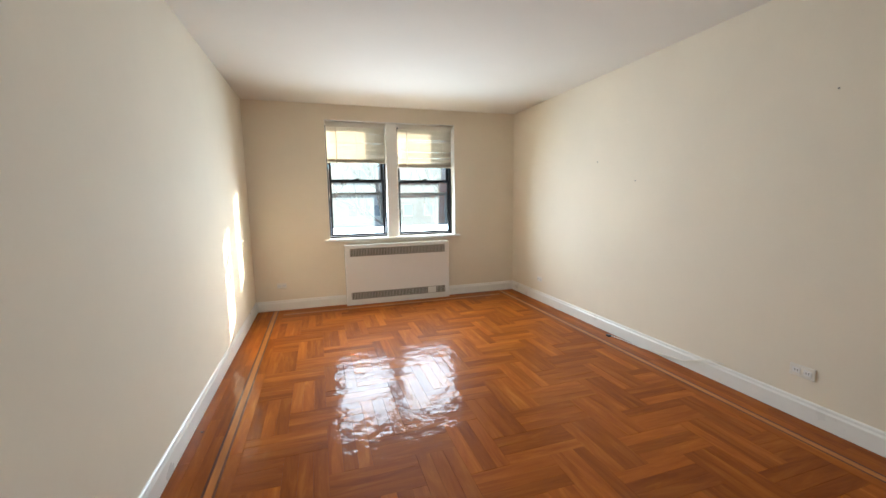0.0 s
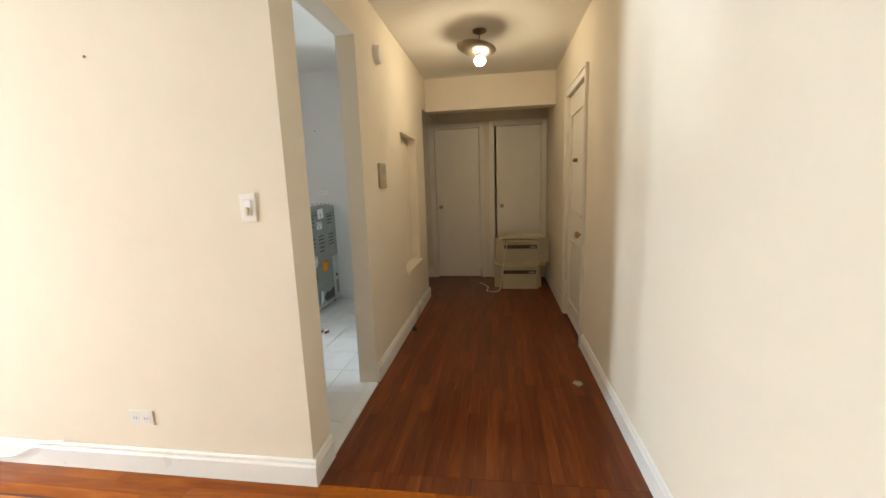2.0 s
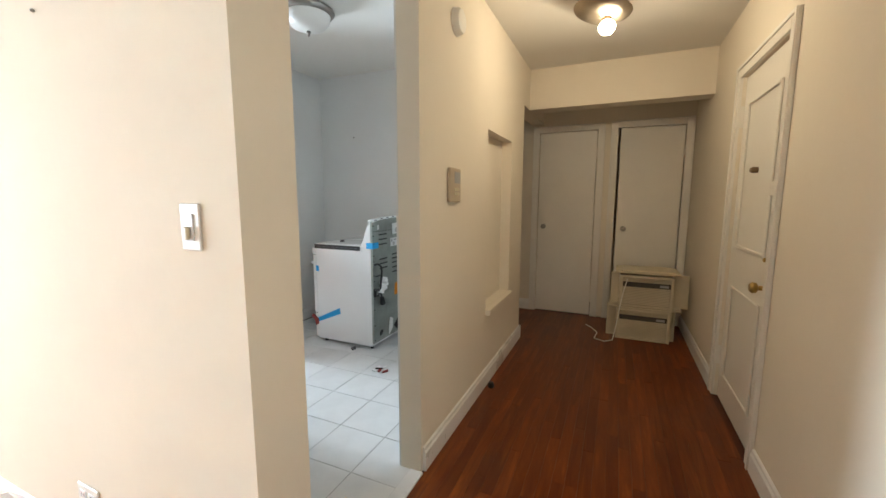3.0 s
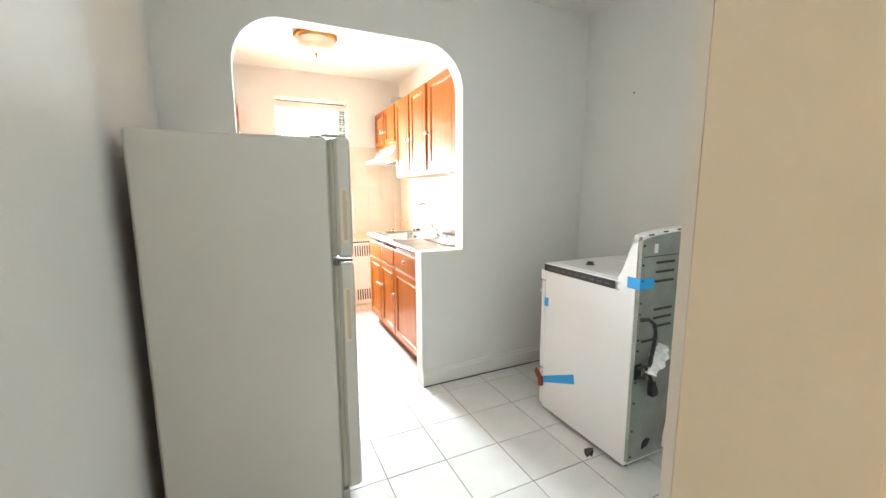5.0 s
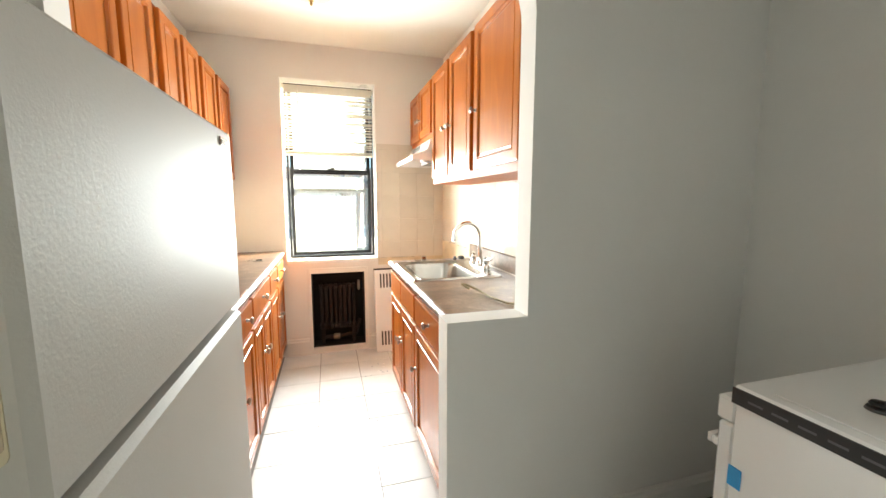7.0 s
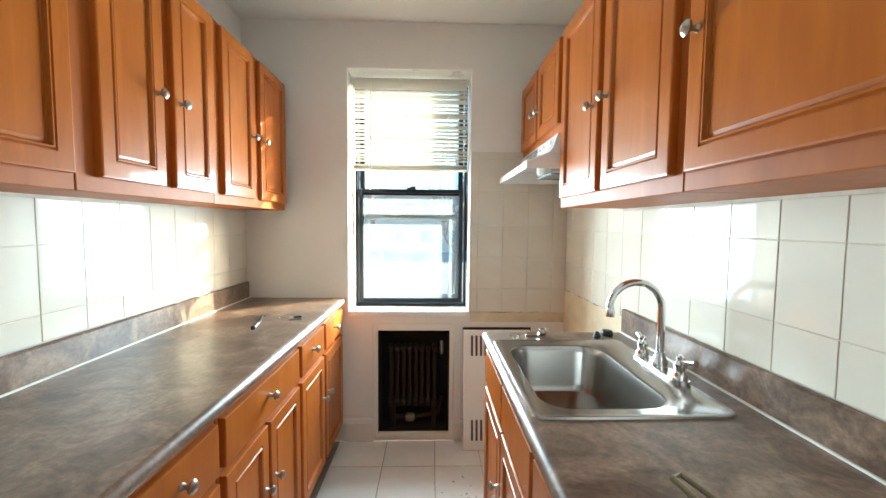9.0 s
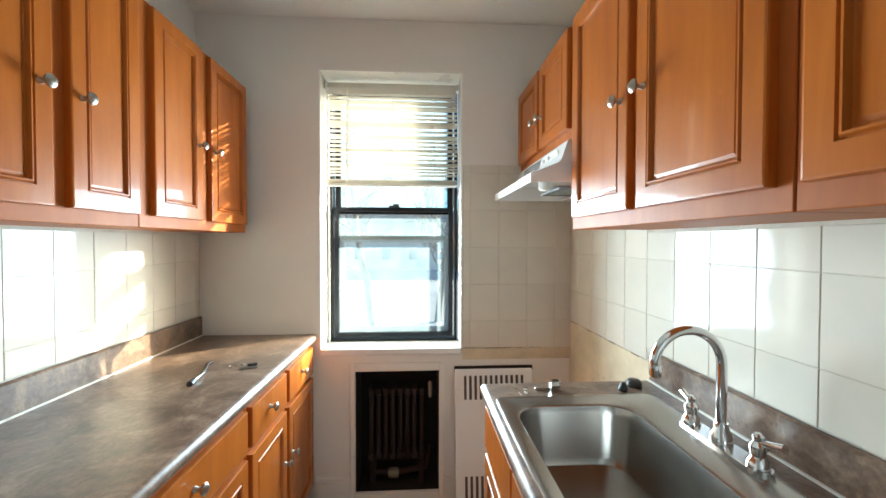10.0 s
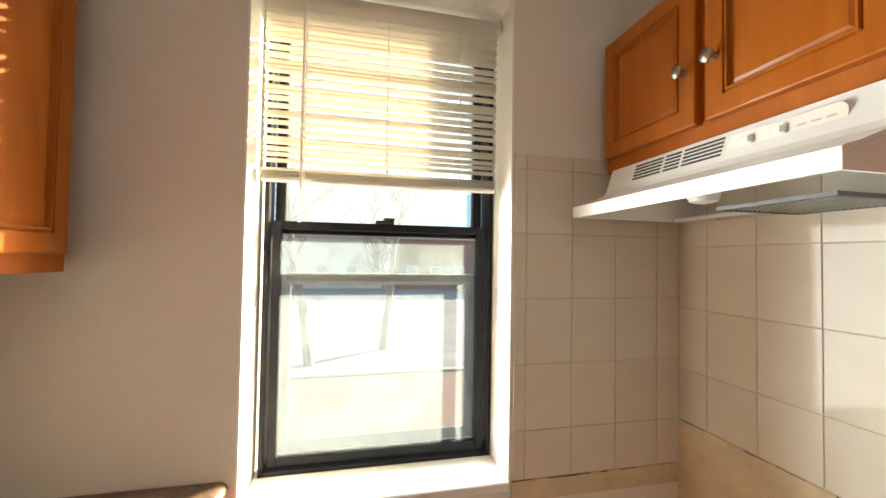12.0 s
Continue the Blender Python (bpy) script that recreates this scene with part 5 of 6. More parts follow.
def range_hood():
    h = thing("range_hood", "white range hood with vents and switches under a short cabinet", "range hood", (0, 0, 0))
    y0, y1 = 4.71, 5.375
    front = [(5.102, 1.788), (4.80, 1.788), (4.778, 1.722), (4.768, 1.708), (4.70, 1.680), (4.672, 1.672), (4.664, 1.668), (4.664, 1.636), (4.670, 1.636), (4.674, 1.660), (4.78, 1.700), (5.102, 1.722)]
    part("shell", prism(front, y0, y1, "y"), ENAMEL, h)
    for y in (y0, y1 - 0.006):
        part("side_cheek", prism([(5.102, 1.636), (5.102, 1.722), (4.78, 1.699), (4.674, 1.659), (4.667, 1.636)], y + 0.0005 if y < 5 else y, y + 0.006 if y < 5 else y + 0.0055, "y"), ENAMEL, h)
    part("rear_flange", boxes(((5.02, y0 + 0.008, 1.636), (5.102, y1 - 0.008, 1.646))), ENAMEL, h)
    def slope(t):
        return 4.80 - 0.022 * t, 1.788 - 0.066 * t
    for a, b in ((5.165, 5.265), (5.108, 5.155), (4.995, 5.098)):
        for k in range(5):
            x, z = slope(0.22 + 0.14 * k)
            part("vent_slot", boxes(((x - 0.0012, a, z), (x + 0.003, b, z + 0.0045))), BLACK, h)
    x, z = slope(0.62)
    panel = prism(rounded(4.775, z - 0.010, 4.978, z + 0.024, 0.014, 5), 0.0, 0.0022, "x")
    bmesh.ops.transform(panel, matrix=pose(x - 0.0010, 0, 0), verts=panel.verts[:])
    part("switch_plate", panel, PLATE, h, "slightly raised white control panel")
    for y in (4.865, 4.925):
        sw = part("rocker_switch", boxes(((x - 0.007, y, z - 0.002), (x - 0.0012, y + 0.026, z + 0.016)), bevel=0.002), ENAMEL, h)
        part("switch_slot", boxes(((x - 0.0078, y + 0.003, z + 0.001), (x - 0.0071, y + 0.009, z + 0.013))), GREYINK, sw)
    for k in range(3):
        part("printed_line", boxes(((x - 0.0016, 4.79 + 0.022 * k, z + 0.004), (x - 0.0011, 4.805 + 0.022 * k, z + 0.007))), LOUVRE, h)
    ft = part("filter_frame", boxes(((4.80, 4.80, 1.622), (5.03, 4.808, 1.630)), ((4.80, 5.012, 1.622), (5.03, 5.02, 1.630)), ((4.80, 4.808, 1.622), (4.808, 5.012, 1.630)), ((5.022, 4.808, 1.622), (5.03, 5.012, 1.630))), DULLIRON, h, "thin metal filter frame")
    wires = bmesh.new()
    for k in range(34):
        c = 4.812 + 0.0125 * k
        for sg in (1, -1):
            a0, a1 = max(4.808, c - 0.204), min(5.022, c)
            if a1 - a0 > 0.004:
                ya, yb = (4.808 + (c - a0) * 1.0, 4.808 + (c - a1) * 1.0)
                if sg < 0:
                    ya, yb = 9.82 - ya, 9.82 - yb
                tube([(a0, ya, 1.625 + 0.0008 * sg), (a1, yb, 1.625 + 0.0008 * sg)], 0.0016, 4, wires)
    part("filter_mesh", wires, GALV, ft, "greasy expanded metal mesh")
    part("filter_backing", boxes(((4.808, 4.808, 1.6285), (5.022, 5.012, 1.630))), ACDARK, ft)
    part("lamp_lens", lathe([(0.036, 1.705), (0.036, 1.668), (0.030, 1.656), (0.012, 1.651)], 20, "z", (4.85, 5.10, 0)), LENS, h, smooth=True)
    part("flange_hole", lathe([(0.004, 1.634), (0.004, 1.6362)], 8, "z", (5.05, 5.24, 0)), BLACK, h)


range_hood()


# wall under and round the kitchen window, with the radiator recess
RX0, RX1, RZ0, RZ1 = 3.92, 4.372, 0.055, 0.72
structure("recess_trim", boxes(((3.893, KW - 0.012, 0.03), (RX0, KW, 0.765)), ((RX1, KW - 0.012, 0.03), (4.40, KW, 0.765)), ((RX0, KW - 0.012, RZ1), (RX1, KW, 0.765)), ((RX0, KW - 0.012, 0.03), (RX1, KW, RZ0)), bevel=0.003), KITWALL, "white painted frame of the radiator recess", "trim")
# Lining coloured almost black, so the recess's shade is painted in.
structure("recess_lining", boxes(((RX0, KW + 0.19, RZ0), (RX1, KW + 0.2, RZ1)), ((RX0, KW + 0.012, RZ0 - 0.0), (RX0 + 0.004, KW + 0.19, RZ1)), ((RX1 - 0.004, KW + 0.012, RZ0), (RX1, KW + 0.19, RZ1)), ((RX0 + 0.004, KW + 0.012, RZ1 - 0.004), (RX1 - 0.004, KW + 0.19, RZ1)), ((RX0 + 0.004, KW + 0.012, RZ0), (RX1 - 0.004, KW + 0.19, RZ0 + 0.004))), RECESSDARK, "near-black radiator recess lining with the shade in its colour", "recess")


def radiator():
    r = thing("cast_iron_radiator", "rusty old cast iron radiator inside the dark recess", "radiator", (3.97, KW + 0.05, RZ0 + 0.005))
    for i in range(8):
        x = 0.028 + i * 0.04
        bm = bmesh.new()
        for y in (0.02, 0.075):
            tube([(x, y, 0.17), (x, y, 0.52)], 0.013, 8, bm)
        box(bm, (x - 0.018, 0.0, 0.14), (x + 0.018, 0.095, 0.18), 0.008)
        box(bm, (x - 0.018, 0.0, 0.50), (x + 0.018, 0.095, 0.54), 0.008)
        part("column", bm, RUST, r)
    part("foot", boxes(((0.02, 0.01, 0.0), (0.05, 0.085, 0.14))), RUST, r)
    part("foot", boxes(((0.29, 0.01, 0.0), (0.32, 0.085, 0.14))), RUST, r)
    part("supply_pipe", tube([(0.05, 0.03, 0.06), (0.2, 0.03, 0.06), (0.33, 0.04, 0.08), (0.36, 0.05, 0.2)], 0.016, 10), RUST, r, smooth=True)
    part("valve_body", lathe([(0.02, -0.03), (0.028, -0.02), (0.028, 0.02), (0.02, 0.03)], 14, "x", (0.15, 0.02, 0.06)), surface("dull_valve", (0.22, 0.17, 0.12), 0.5, 0.5, var=0.3), r, smooth=True)
    part("air_vent", lathe([(0.008, 0.48), (0.012, 0.50), (0.012, 0.56), (0.006, 0.57)], 12, "z", (0.355, 0.03, 0)), NICKEL, r, smooth=True)


radiator()


solo("flue_pipe", lathe([(0.075, 0.0), (0.075, 0.02), (0.070, 0.024), (0.070, 0.11), (0.064, 0.125), (0.04, 0.138)], 24), GALV, "short grey metal flue stub on top of the hood cabinet", "flue", (4.965, 5.09, 2.2055), smooth=True)


def recess_cover():
    c = thing("slotted_cover", "white slotted metal radiator panel leaning on the wall", "radiator panel")
    c.matrix_basis = pose(4.455, 5.318, 0.0, -7.5, 0, 0)
    w, h = 0.425, 0.735
    part("sheet", boxes(((0, 0, 0), (w, 0.012, h)), bevel=0.004), ENAMEL, c)
    part("top_edge", boxes(((0.0, 0.0125, h - 0.012), (w + 0.006, 0.034, h + 0.014))), RUST, c, "dirty dark top edge")
    for z0, z1 in ((h - 0.16, h - 0.035), (0.06, 0.185)):
        for i in range(12):
            x = 0.05 + i * (w - 0.1) / 11.5
            part("slot", boxes(((x, -0.0012, z0), (x + 0.014, -0.0002, z1))), ACDARK, c)


recess_cover()
structure("plaster_patch_north", boxes(((4.50, KW - 0.004, 0.775), (KR - 0.004, KW, 0.838))), OLDGLUE, "yellowed bare plaster strip under the tiles", "wall")
structure("plaster_patch_east", boxes(((KR - 0.004, 4.668, 0.16), (KR, KW, 0.983))), OLDGLUE, "yellowed bare plaster patch where the stove stood", "wall")

GRIME = surface("brown_grime", (0.17, 0.12, 0.08), 0.9, var=0.3, scale=30)


def grime_edge(name, along, fixed, a0, a1, z, seed):
    """A ragged dark line of old grout left under the lowest tiles."""
    r = random.Random(seed)
    bm = bmesh.new()
    a = a0
    while a < a1:
        n = r.uniform(0.015, 0.07)
        if r.random() < 0.45:
            b, h = min(a + n, a1), r.uniform(0.001, 0.0035)
            lo, hi = ((a, fixed - 0.0065, z - h), (b, fixed - 0.0042, z)) if along == "x" else ((fixed - 0.0065, a, z - h), (fixed - 0.0042, b, z))
            box(bm, lo, hi)
        a += n
    structure(name, bm, GRIME, "ragged dark grime line under the wall tiles", "grime")


grime_edge("grime_north", "x", KW, 4.50, KR - 0.01, 0.839, 31)
grime_edge("grime_east", "y", KR, 4.67, KW - 0.01, 0.985, 32)

# loose bits on the counters
debris("tiny crumbs and a clear plastic sliver on the laminate counter", (3.53, 4.93, 0.925), 0.05, [PLATE, NICKEL], 41, 4, 0.010)
debris("small metal offcuts beside the sink rim", (4.62, 4.60, 0.925), 0.035, [NICKEL, PLATE], 43, 5, 0.011)
debris("white screw caps on the laminate counter", (4.60, 4.575, 0.925), 0.02, [PLATE], 45, 2, 0.008)
solo("hose", tube([(4.69, 3.60, 0.945), (4.67, 3.64, 0.96), (4.70, 3.665, 0.95), (4.735, 3.60, 0.937), (4.74, 3.48, 0.933), (4.77, 3.36, 0.933), (4.83, 3.31, 0.933), (5.0, 3.315, 0.933)], 0.0055, 8), surface("dull_olive_hose", (0.27, 0.23, 0.14), 0.45, 0.3, var=0.2, scale=60), "yellowed flexible gas hose lying on the counter", "hose", smooth=True)
def braided_hose():
    t = thing("braided_hose", "short braided steel hose lying on the laminate counter", "hose", (3.46, 4.85, 0.926))
    part("braid", tube([(0.02, -0.12, 0.009), (0.015, -0.06, 0.009), (-0.005, 0.0, 0.009), (-0.03, 0.06, 0.009), (-0.030, 0.09, 0.007)], 0.0062, 10), STEEL, t, smooth=True)
    part("fitting", tube([(0.022, -0.125, 0.009), (0.027, -0.16, 0.009)], 0.010, 8), BLACK, t)


braided_hose()
def latch():
    t = thing("cabinet_latch", "small black and steel latch on the laminate counter", "latch", (3.598, 4.89, 0.926), 20)
    part("plate", boxes(((-0.03, -0.02, 0), (0.03, 0.015, 0.003))), NICKEL, t)
    part("catch", boxes(((-0.006, 0.006, 0.0035), (0.030, 0.024, 0.010)), bevel=0.002), BLACK, t)


latch()
def stopper():
    t = thing("sink_stopper", "black rubber sink stopper on the counter", "stopper", (5.0, 4.615, 0.926))
    part("disc", lathe([(0.024, 0.0), (0.026, 0.010), (0.021, 0.020), (0.017, 0.023)], 20), BLACK, t, smooth=True)


stopper()
solo("rubber_cap", lathe([(0.013, 0.0), (0.016, 0.008), (0.010, 0.020), (0.005, 0.028)], 16), BLACK, "small black rubber cap beside the sink rim", "cap", (4.94, 4.575, 0.926), smooth=True)
def small_tool():
    t = thing("pipe_fitting", "small chrome pipe fitting on the counter edge", "pipe fitting", (4.70, 4.60, 0.926))
    part("tee", boxes(((-0.05, -0.006, 0.0), (0.0, 0.006, 0.008)), bevel=0.002), NICKEL, t)
    part("nut", lathe([(0.014, -0.015), (0.017, -0.01), (0.017, 0.01), (0.014, 0.015)], 8, "x", (0.018, 0, 0.017)), CHROME, t)


small_tool()

# ---- outside ----
structure("ground", boxes(((-400, 5.9, -1.6), (400, 400, -1.3))), EARTH, "pale winter ground outside the windows", "ground")
structure("pavement", boxes(((-30, 5.9, -1.298), (30, 13.8, -1.27))), surface("pale_brick_paving", (0.33, 0.25, 0.23), 0.9, var=0.15, scale=1.5, bump=0.2, bscale=12), "pale brown brick paving of the yard", "pavement")
structure("kerb", boxes(((-30, 13.801, -1.298), (30, 13.95, -1.22)), bevel=0.01), STUCCO, "pale concrete kerb at the edge of the yard", "kerb")
# Self-lit pale blue sheet, added to make the view beyond the windows bright.
sheet = structure("backdrop", boxes(((-120, 70, -1.3), (120, 70.2, 13))), glow("glowing_backdrop", (0.45, 0.80, 1.0), 0.17), "glowing pale blue sheet added for the bright distance", "backdrop")


def house(label, x0, x1, y, top, mat):
    h = thing("house", label, "house", (0, y, -1.3), group="houses across the yard")
    part("wall", boxes(((x0, 0, 0), (x1, 7, top))), mat, h)
    part("roof", prism([(-0.4, top + 0.001), (7.4, top + 0.001), (3.5, top + 1.4)], x0 - 0.3, x1 + 0.3, "x"), ROOF, h)
    n = int((x1 - x0) / 2.2)
    for i in range(n):
        for z in (0.9, 3.4):
            if z + 1.2 < top:
                a = x0 + (i + 0.5) * (x1 - x0) / n
                q = part("window", boxes(((a - 0.5, -0.06, z), (a + 0.5, -0.005, z + 1.25))), TRIM, h)
                part("pane", boxes(((a - 0.42, -0.075, z + 0.08), (a + 0.42, -0.062, z + 1.17))), FARPANE, q)


house("red brick row house with white windows beyond the yard", -24, -6, 40, 4.6, BRICK)
house("pale stucco row house with white windows beyond the yard", -5.4, 7.5, 41, 4.6, STUCCO)
house("red brick row house with white windows beyond the yard", 8.0, 26, 40, 4.6, BRICK)


def bare_tree(x, y, seed, lean):
    t = thing("bare_tree", "leafless grey winter tree in the yard", "tree", (x, y, -1.31 if y > 13.9 else -1.28), group="winter trees")
    rnd = random.Random(seed)
    trunk = [Vector((0, 0, 0))]
    for i in range(1, 7):
        trunk.append(trunk[-1] + Vector((lean + rnd.uniform(-0.08, 0.08), rnd.uniform(-0.1, 0.1), 0.75)))
    part("trunk", tube(trunk, 0.13, 10, end=0.06), BARK, t, smooth=True)
    limbs = bmesh.new()
    def grow(p, d, length, r, depth):
        pts = [p]
        for i in range(4):
            d = (d + Vector((rnd.uniform(-0.3, 0.3), rnd.uniform(-0.3, 0.3), rnd.uniform(-0.1, 0.25)))).normalized()
            pts.append(pts[-1] + d * length / 4)
        tube(pts, r, 5, limbs, end=r * 0.45)
        if depth:
            for q in pts[1:]:
                for k in range(2):
                    grow(q, (d + Vector((rnd.uniform(-1, 1), rnd.uniform(-1, 1), rnd.uniform(-0.2, 0.8)))).normalized(), length * 0.55, r * 0.5, depth - 1)
    for i in range(2, 7):
        grow(trunk[i], Vector((rnd.uniform(-1, 1), rnd.uniform(-1, 1), rnd.uniform(0.3, 0.9))).normalized(), 1.7, 0.045, 2)
    part("limbs", limbs, BARK, t)


bare_tree(-0.6, 9.2, 11, 0.28)
bare_tree(2.9, 15.0, 12, -0.1)
bare_tree(4.9, 16.5, 13, 0.1)


# ---- pieces: tiles, planks, parquet ----
def piece_mesh(name, sx, sy, sz, mat, ch=0.0):
    bm = bmesh.new()
    lo, hi = (-sx / 2, -sy / 2, -sz), (sx / 2, sy / 2, 0)
    if ch:
        a = [bm.verts.new((x, y, -sz)) for x, y in ((lo[0], lo[1]), (hi[0], lo[1]), (hi[0], hi[1]), (lo[0], hi[1]))]
        b = [bm.verts.new((x, y, -ch)) for x, y in ((lo[0], lo[1]), (hi[0], lo[1]), (hi[0], hi[1]), (lo[0], hi[1]))]
        c = [bm.verts.new((x, y, 0)) for x, y in ((lo[0] + ch, lo[1] + ch), (hi[0] - ch, lo[1] + ch), (hi[0] - ch, hi[1] - ch), (lo[0] + ch, hi[1] - ch))]
        for r0, r1 in ((a, b), (b, c)):
            for i in range(4):
                j = (i + 1) % 4
                bm.faces.new((r0[i], r0[j], r1[j], r1[i]))
        bm.faces.new(c)
    else:
        box(bm, lo, hi)
    return mesh_of(name, bm, mat)


MESHES = {}
def piece(name, parent, sx, sy, sz, mat, m, ch=0.0):
    key = (name, round(sx, 3), round(sy, 3), mat.name)
    if key not in MESHES:
        MESHES[key] = piece_mesh(name, sx, sy, sz, mat, ch)
    o = new(name, MESHES[key])
    o.parent = parent
    o.matrix_basis = m
    return o


rnd = random.Random(5)
PX, PY = 0.3025, 0.3025
def lay_tiles(x0, x1, y0, y1):
    i0, i1 = math.floor((x0 - 4.282) / PX), math.ceil((x1 - 4.282) / PX)
    j0, j1 = math.floor((y0 - 4.565) / PY), math.ceil((y1 - 4.565) / PY)
    for i in range(i0, i1):
        for j in range(j0, j1):
            a, b = max(x0, 4.282 + i * PX + 0.002), min(x1, 4.282 + (i + 1) * PX - 0.002)
            c, d = max(y0, 4.565 + j * PY + 0.002), min(y1, 4.565 + (j + 1) * PY - 0.002)
            if b - a > 0.02 and d - c > 0.02:
                piece("tile", floor_kitchen, b - a, d - c, 0.008, FLOORTILE, pose((a + b) / 2, (c + d) / 2, rnd.uniform(-0.0004, 0.0004), rnd.uniform(-0.12, 0.12), rnd.uniform(-0.12, 0.12)), 0.0012)


lay_tiles(KL + 0.002, DR - 0.002, 0.988, ARCH - 0.0)
lay_tiles(3.443, 4.455, ARCH + 0.002, ARCH + 0.104)
lay_tiles(3.66, 4.55, ARCH + 0.107, KW - 0.002)
lay_tiles(4.552, KR - 0.002, 4.67, KW - 0.002)

TW, TH = 0.1545, 0.201
def wall_tiles(parent, rows, cols, place, mat=WALLTILE):
    for a, b in cols:
        for c, d in rows:
            if b - a > 0.012 and d - c > 0.012:
                piece("tile", parent, b - a - 0.0017, d - c - 0.0017, 0.006, mat, place((a + b) / 2, (c + d) / 2), 0.0012)


def spans(lo, hi, anchor, step):
    k = math.floor((lo - anchor) / step)
    out = []
    while anchor + k * step < hi:
        a, b = max(lo, anchor + k * step), min(hi, anchor + (k + 1) * step)
        out.append((a, b))
        k += 1
    return out


tiles_north = structure("tile_field_north", boxes(((4.50, KW - 0.003, 0.84), (KR, KW, 1.837))), TILEGROUT, "glazed cream wall tiles beside the kitchen window", "tiles")
tiles_east = structure("tile_field_east", boxes(((KR - 0.003, 3.292, 1.03), (KR, 4.665, 1.50)), ((KR - 0.003, 4.665, 0.985), (KR, KW - 0.003, 1.80))), TILEGROUT, "glazed cream wall tiles behind the sink", "tiles")
tiles_west = structure("tile_field_west", boxes(((KL, 3.302, 1.03), (KL + 0.003, KW, 1.50))), TILEGROUT, "glazed cream wall tiles over the long counter", "tiles")
wall_tiles(tiles_north, spans(0.84, 1.79, 0.987, TH) + [(1.79, 1.837)], spans(4.502, KR - 0.004, 4.697, 0.157), lambda a, c: pose(a, KW - 0.0055 - rnd.uniform(0, 0.0006), c, 90 + rnd.uniform(-0.15, 0.15), rnd.uniform(-0.15, 0.15), 0))
wall_tiles(tiles_east, spans(1.031, 1.455, 0.955, TH), spans(3.294, 4.708, 4.399, TW), lambda a, c: pose(KR - 0.0055 - rnd.uniform(0, 0.0006), a, c, 90 + rnd.uniform(-0.2, 0.2), rnd.uniform(-0.2, 0.2), -90))
wall_tiles(tiles_east, spans(0.987, 1.79, 0.955, TH), spans(4.708, KW - 0.006, 4.399, TW), lambda a, c: pose(KR - 0.0055 - rnd.uniform(0, 0.0006), a, c, 90 + rnd.uniform(-0.2, 0.2), rnd.uniform(-0.2, 0.2), -90))
wall_tiles(tiles_west, spans(1.031, 1.455, 1.112, 0.205), spans(3.304, KW - 0.004, 4.322, 0.152), lambda a, c: pose(KL + 0.0055 + rnd.uniform(0, 0.0006), a, c, 90 + rnd.uniform(-0.2, 0.2), rnd.uniform(-0.2, 0.2), 90))

# hall strips, running along x, and the border of the living room
def strips(parent, x0, x1, y0, y1, width, mat, lmin=0.45, lmax=1.1):
    y = y0
    while y < y1 - 0.008:
        w = min(width, y1 - y)
        x = x0
        while x < x1 - 0.01:
            n = rnd.uniform(lmin, lmax)
            n = min(n, x1 - x) if x1 - x - n > 0.15 else x1 - x
            n = round(n / 0.05) * 0.05 if x1 - x - n > 0.05 else n
            piece("plank", parent, n - 0.0007, w - 0.0007, 0.012, mat, pose(x + n / 2, y + w / 2, rnd.uniform(-0.0003, 0.0002), rnd.uniform(-0.12, 0.12), rnd.uniform(-0.03, 0.03)))
            x += n
        y += w


strips(floor_hall, LX1 + 0.10, 6.85, HR + 0.017, HL - 0.012, 0.0575, HALLWOOD)
strips(floor_hall, 5.87, 6.85, HL - 0.011, 2.2, 0.0575, HALLWOOD)


def border(axis, fixed, sign, a0, a1):
    """Parallel border strips off a wall at 'fixed', inwards by sign."""
    off = 0.018
    for w, mat in ((0.058, PARQUET), (0.058, PARQUET), (0.058, PARQUET), (0.012, INLAY), (0.036, LIGHTOAK), (0.012, INLAY), (0.064, PARQUET)):
        c = fixed + sign * (off + w / 2)
        a = a0
        while a < a1 - 0.01:
            n = min(rnd.choice((0.6, 0.8, 1.0, 1.2)), a1 - a)
            m = pose(a + n / 2, c, rnd.uniform(-0.0003, 0.0002), rnd.uniform(-0.1, 0.1), 0, 0) if axis == "x" else pose(c, a + n / 2, rnd.uniform(-0.0003, 0.0002), rnd.uniform(-0.1, 0.1), 0, 90)
            piece("plank", floor_living, n - 0.0007, w - 0.0007, 0.012, mat, m)
            a += n
        off += w
    return off


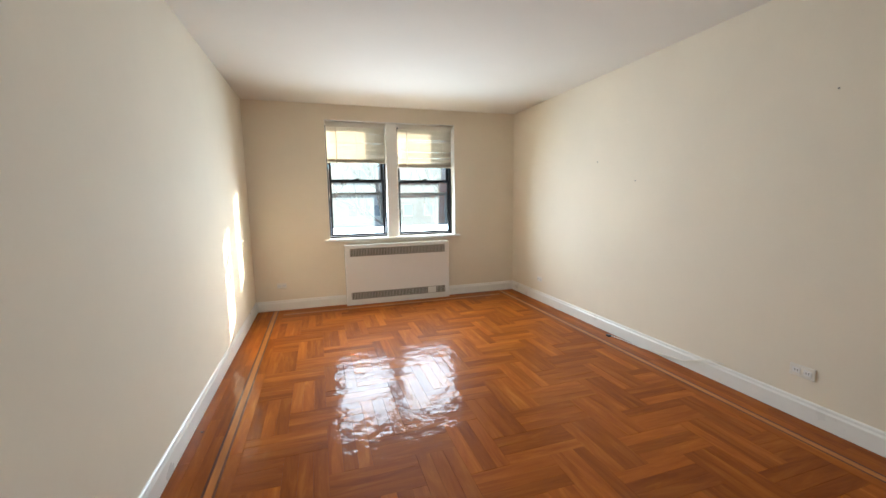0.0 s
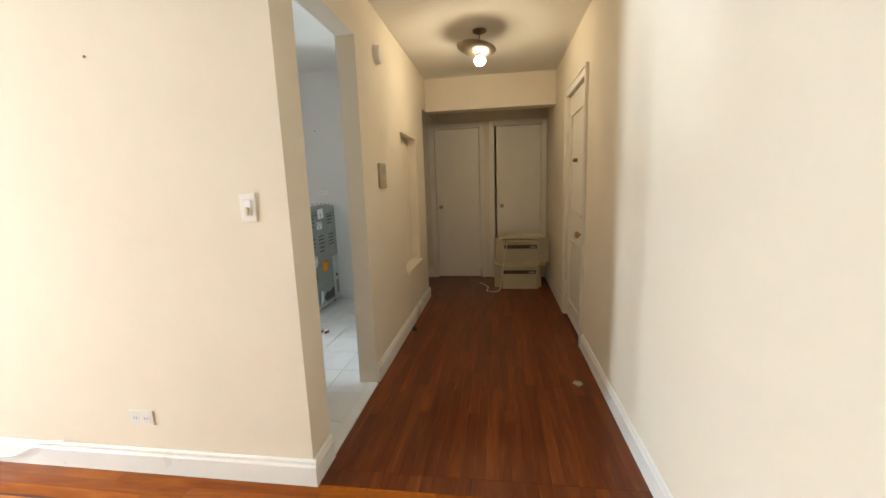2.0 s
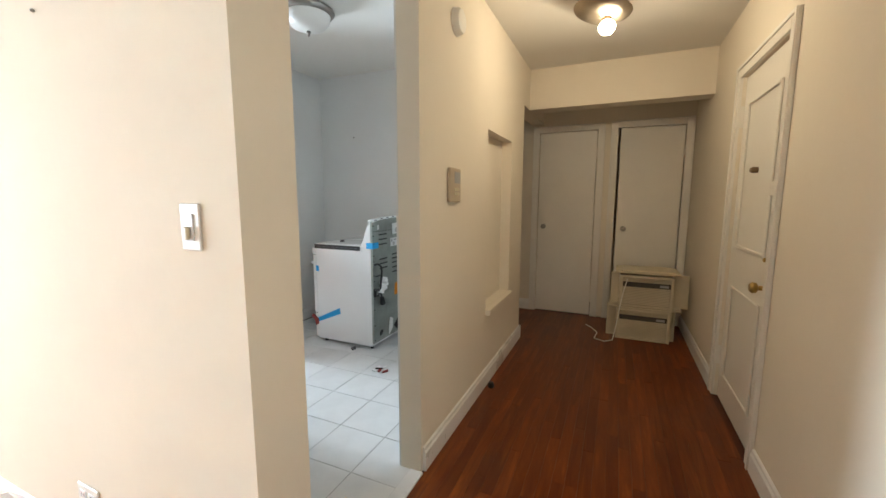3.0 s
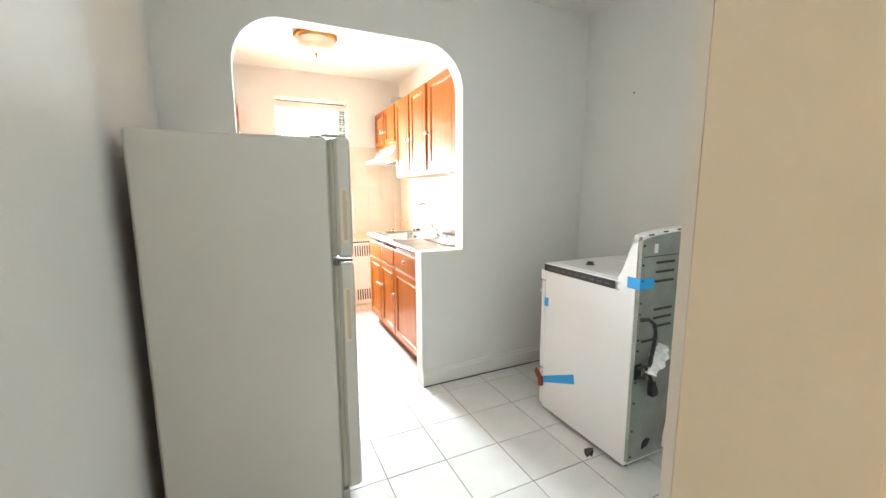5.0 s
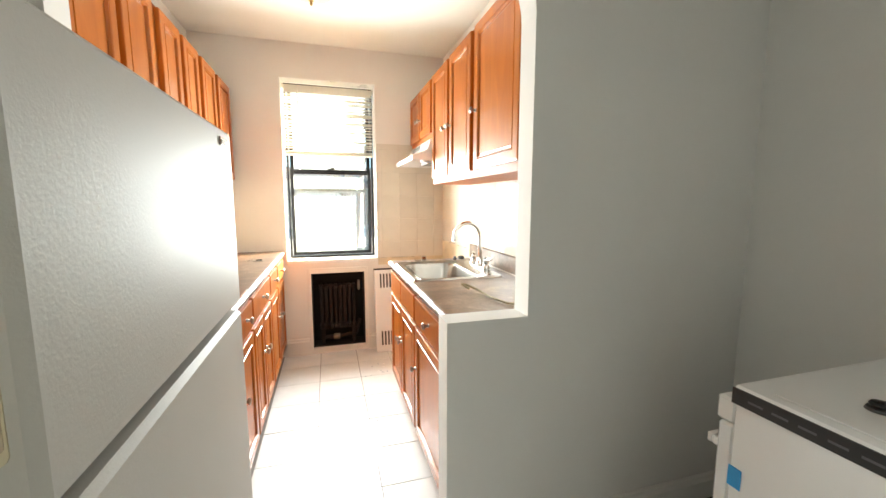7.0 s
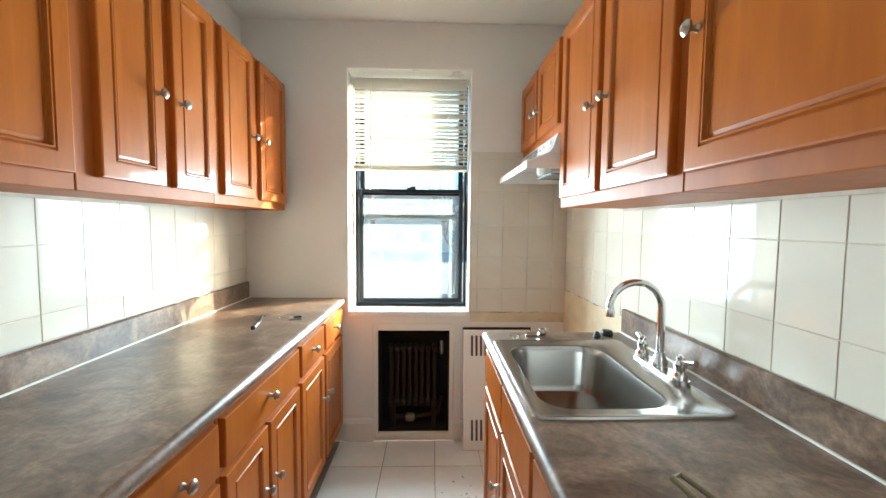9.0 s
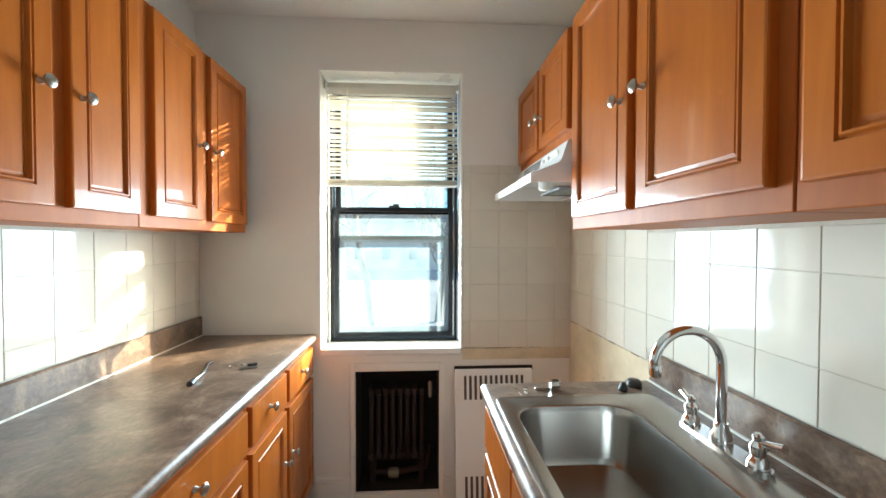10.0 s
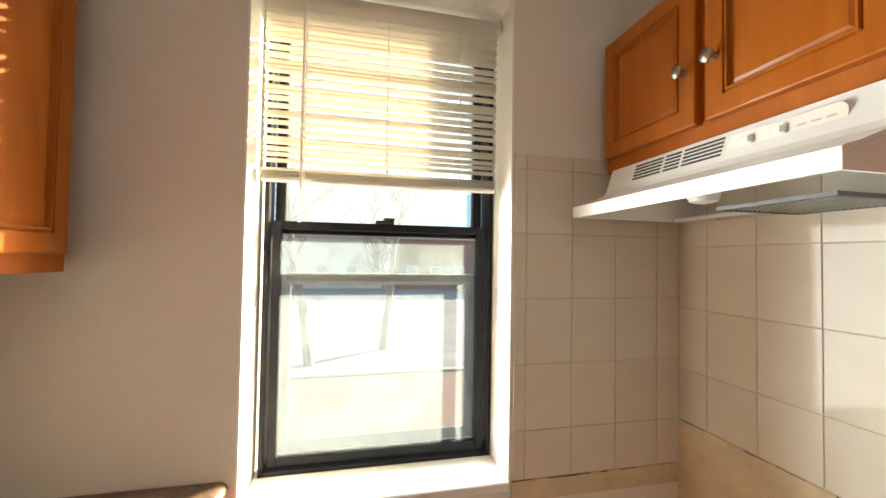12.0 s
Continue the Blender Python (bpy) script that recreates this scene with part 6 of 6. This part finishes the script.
BW = border("y", LX0, 1, HR + 0.018, LY1 - 0.018)
border("y", LX1, -1, HR + 0.018, LY1 - 0.018)
border("x", LY1, -1, LX0 + BW, LX1 - BW)
border("x", HR, 1, LX0 + BW, LX1 - BW)
strips(floor_hall, LX1 - 0.0, LX1 + 0.1, HR + 0.017, HL - 0.018, 0.0575, HALLWOOD, 0.1, 0.1)
strips(floor_living, LX1 - 0.018, LX1, HR + 0.017, HL - 0.018, 0.3, PARQUET, 0.018, 0.018)

U, NS = 0.216, 3
field = []
fx0, fx1, fy0, fy1 = LX0 + BW, LX1 - BW, HR + BW, LY1 - BW
for i in range(-1, int((fx1 - fx0) / U) + 2):
    for j in range(-1, int((fy1 - fy0) / U) + 2):
        k = (i - j) % 4
        for s in range(NS):
            if k == 0:
                a, b, c, d = i * U, (i + 2) * U, (j + s / NS) * U, (j + (s + 1) / NS) * U
                turn = 0
            elif k == 3:
                a, b, c, d = (i + s / NS) * U, (i + (s + 1) / NS) * U, j * U, (j + 2) * U
                turn = 90
            else:
                continue
            a, b, c, d = max(a + fx0, fx0), min(b + fx0, fx1), max(c + fy0, fy0), min(d + fy0, fy1)
            if b - a > 0.006 and d - c > 0.006:
                field.append((a, b, c, d, turn))
field.sort(key=lambda q: (q[0] + q[1] - 3.2) ** 2 + (q[2] + q[3] - 3.0) ** 2)
rest = {0: bmesh.new(), 90: bmesh.new()}
for n, (a, b, c, d, turn) in enumerate(field):
    cx, cy = (a + b) / 2, (c + d) / 2
    sx, sy = (b - a, d - c) if turn == 0 else (d - c, b - a)
    m = pose(cx, cy, rnd.uniform(-0.0004, 0.0002), rnd.uniform(-0.55, 0.55), rnd.uniform(-0.2, 0.2), turn)
    if n < 300:
        piece("plank", floor_living, sx - 0.0007, sy - 0.0007, 0.012, PARQUET, m)
    else:
        bm = rest[turn]
        q = pose(0, 0, 0, 0, 0, -turn) @ m
        vs = [bm.verts.new(q @ Vector((u * (sx - 0.0007) / 2, v * (sy - 0.0007) / 2, w))) for w in (-0.012, 0) for u, v in ((-1, -1), (1, -1), (1, 1), (-1, 1))]
        for f in ((4, 5, 6, 7), (0, 1, 5, 4), (1, 2, 6, 5), (2, 3, 7, 6), (3, 0, 4, 7)):
            bm.faces.new([vs[g] for g in f])
for turn, bm in rest.items():
    o = tagged(part("parquet_field", bm, PARQUET, floor_living), kind="stuff")
    o.matrix_basis = pose(0, 0, 0, 0, 0, turn)
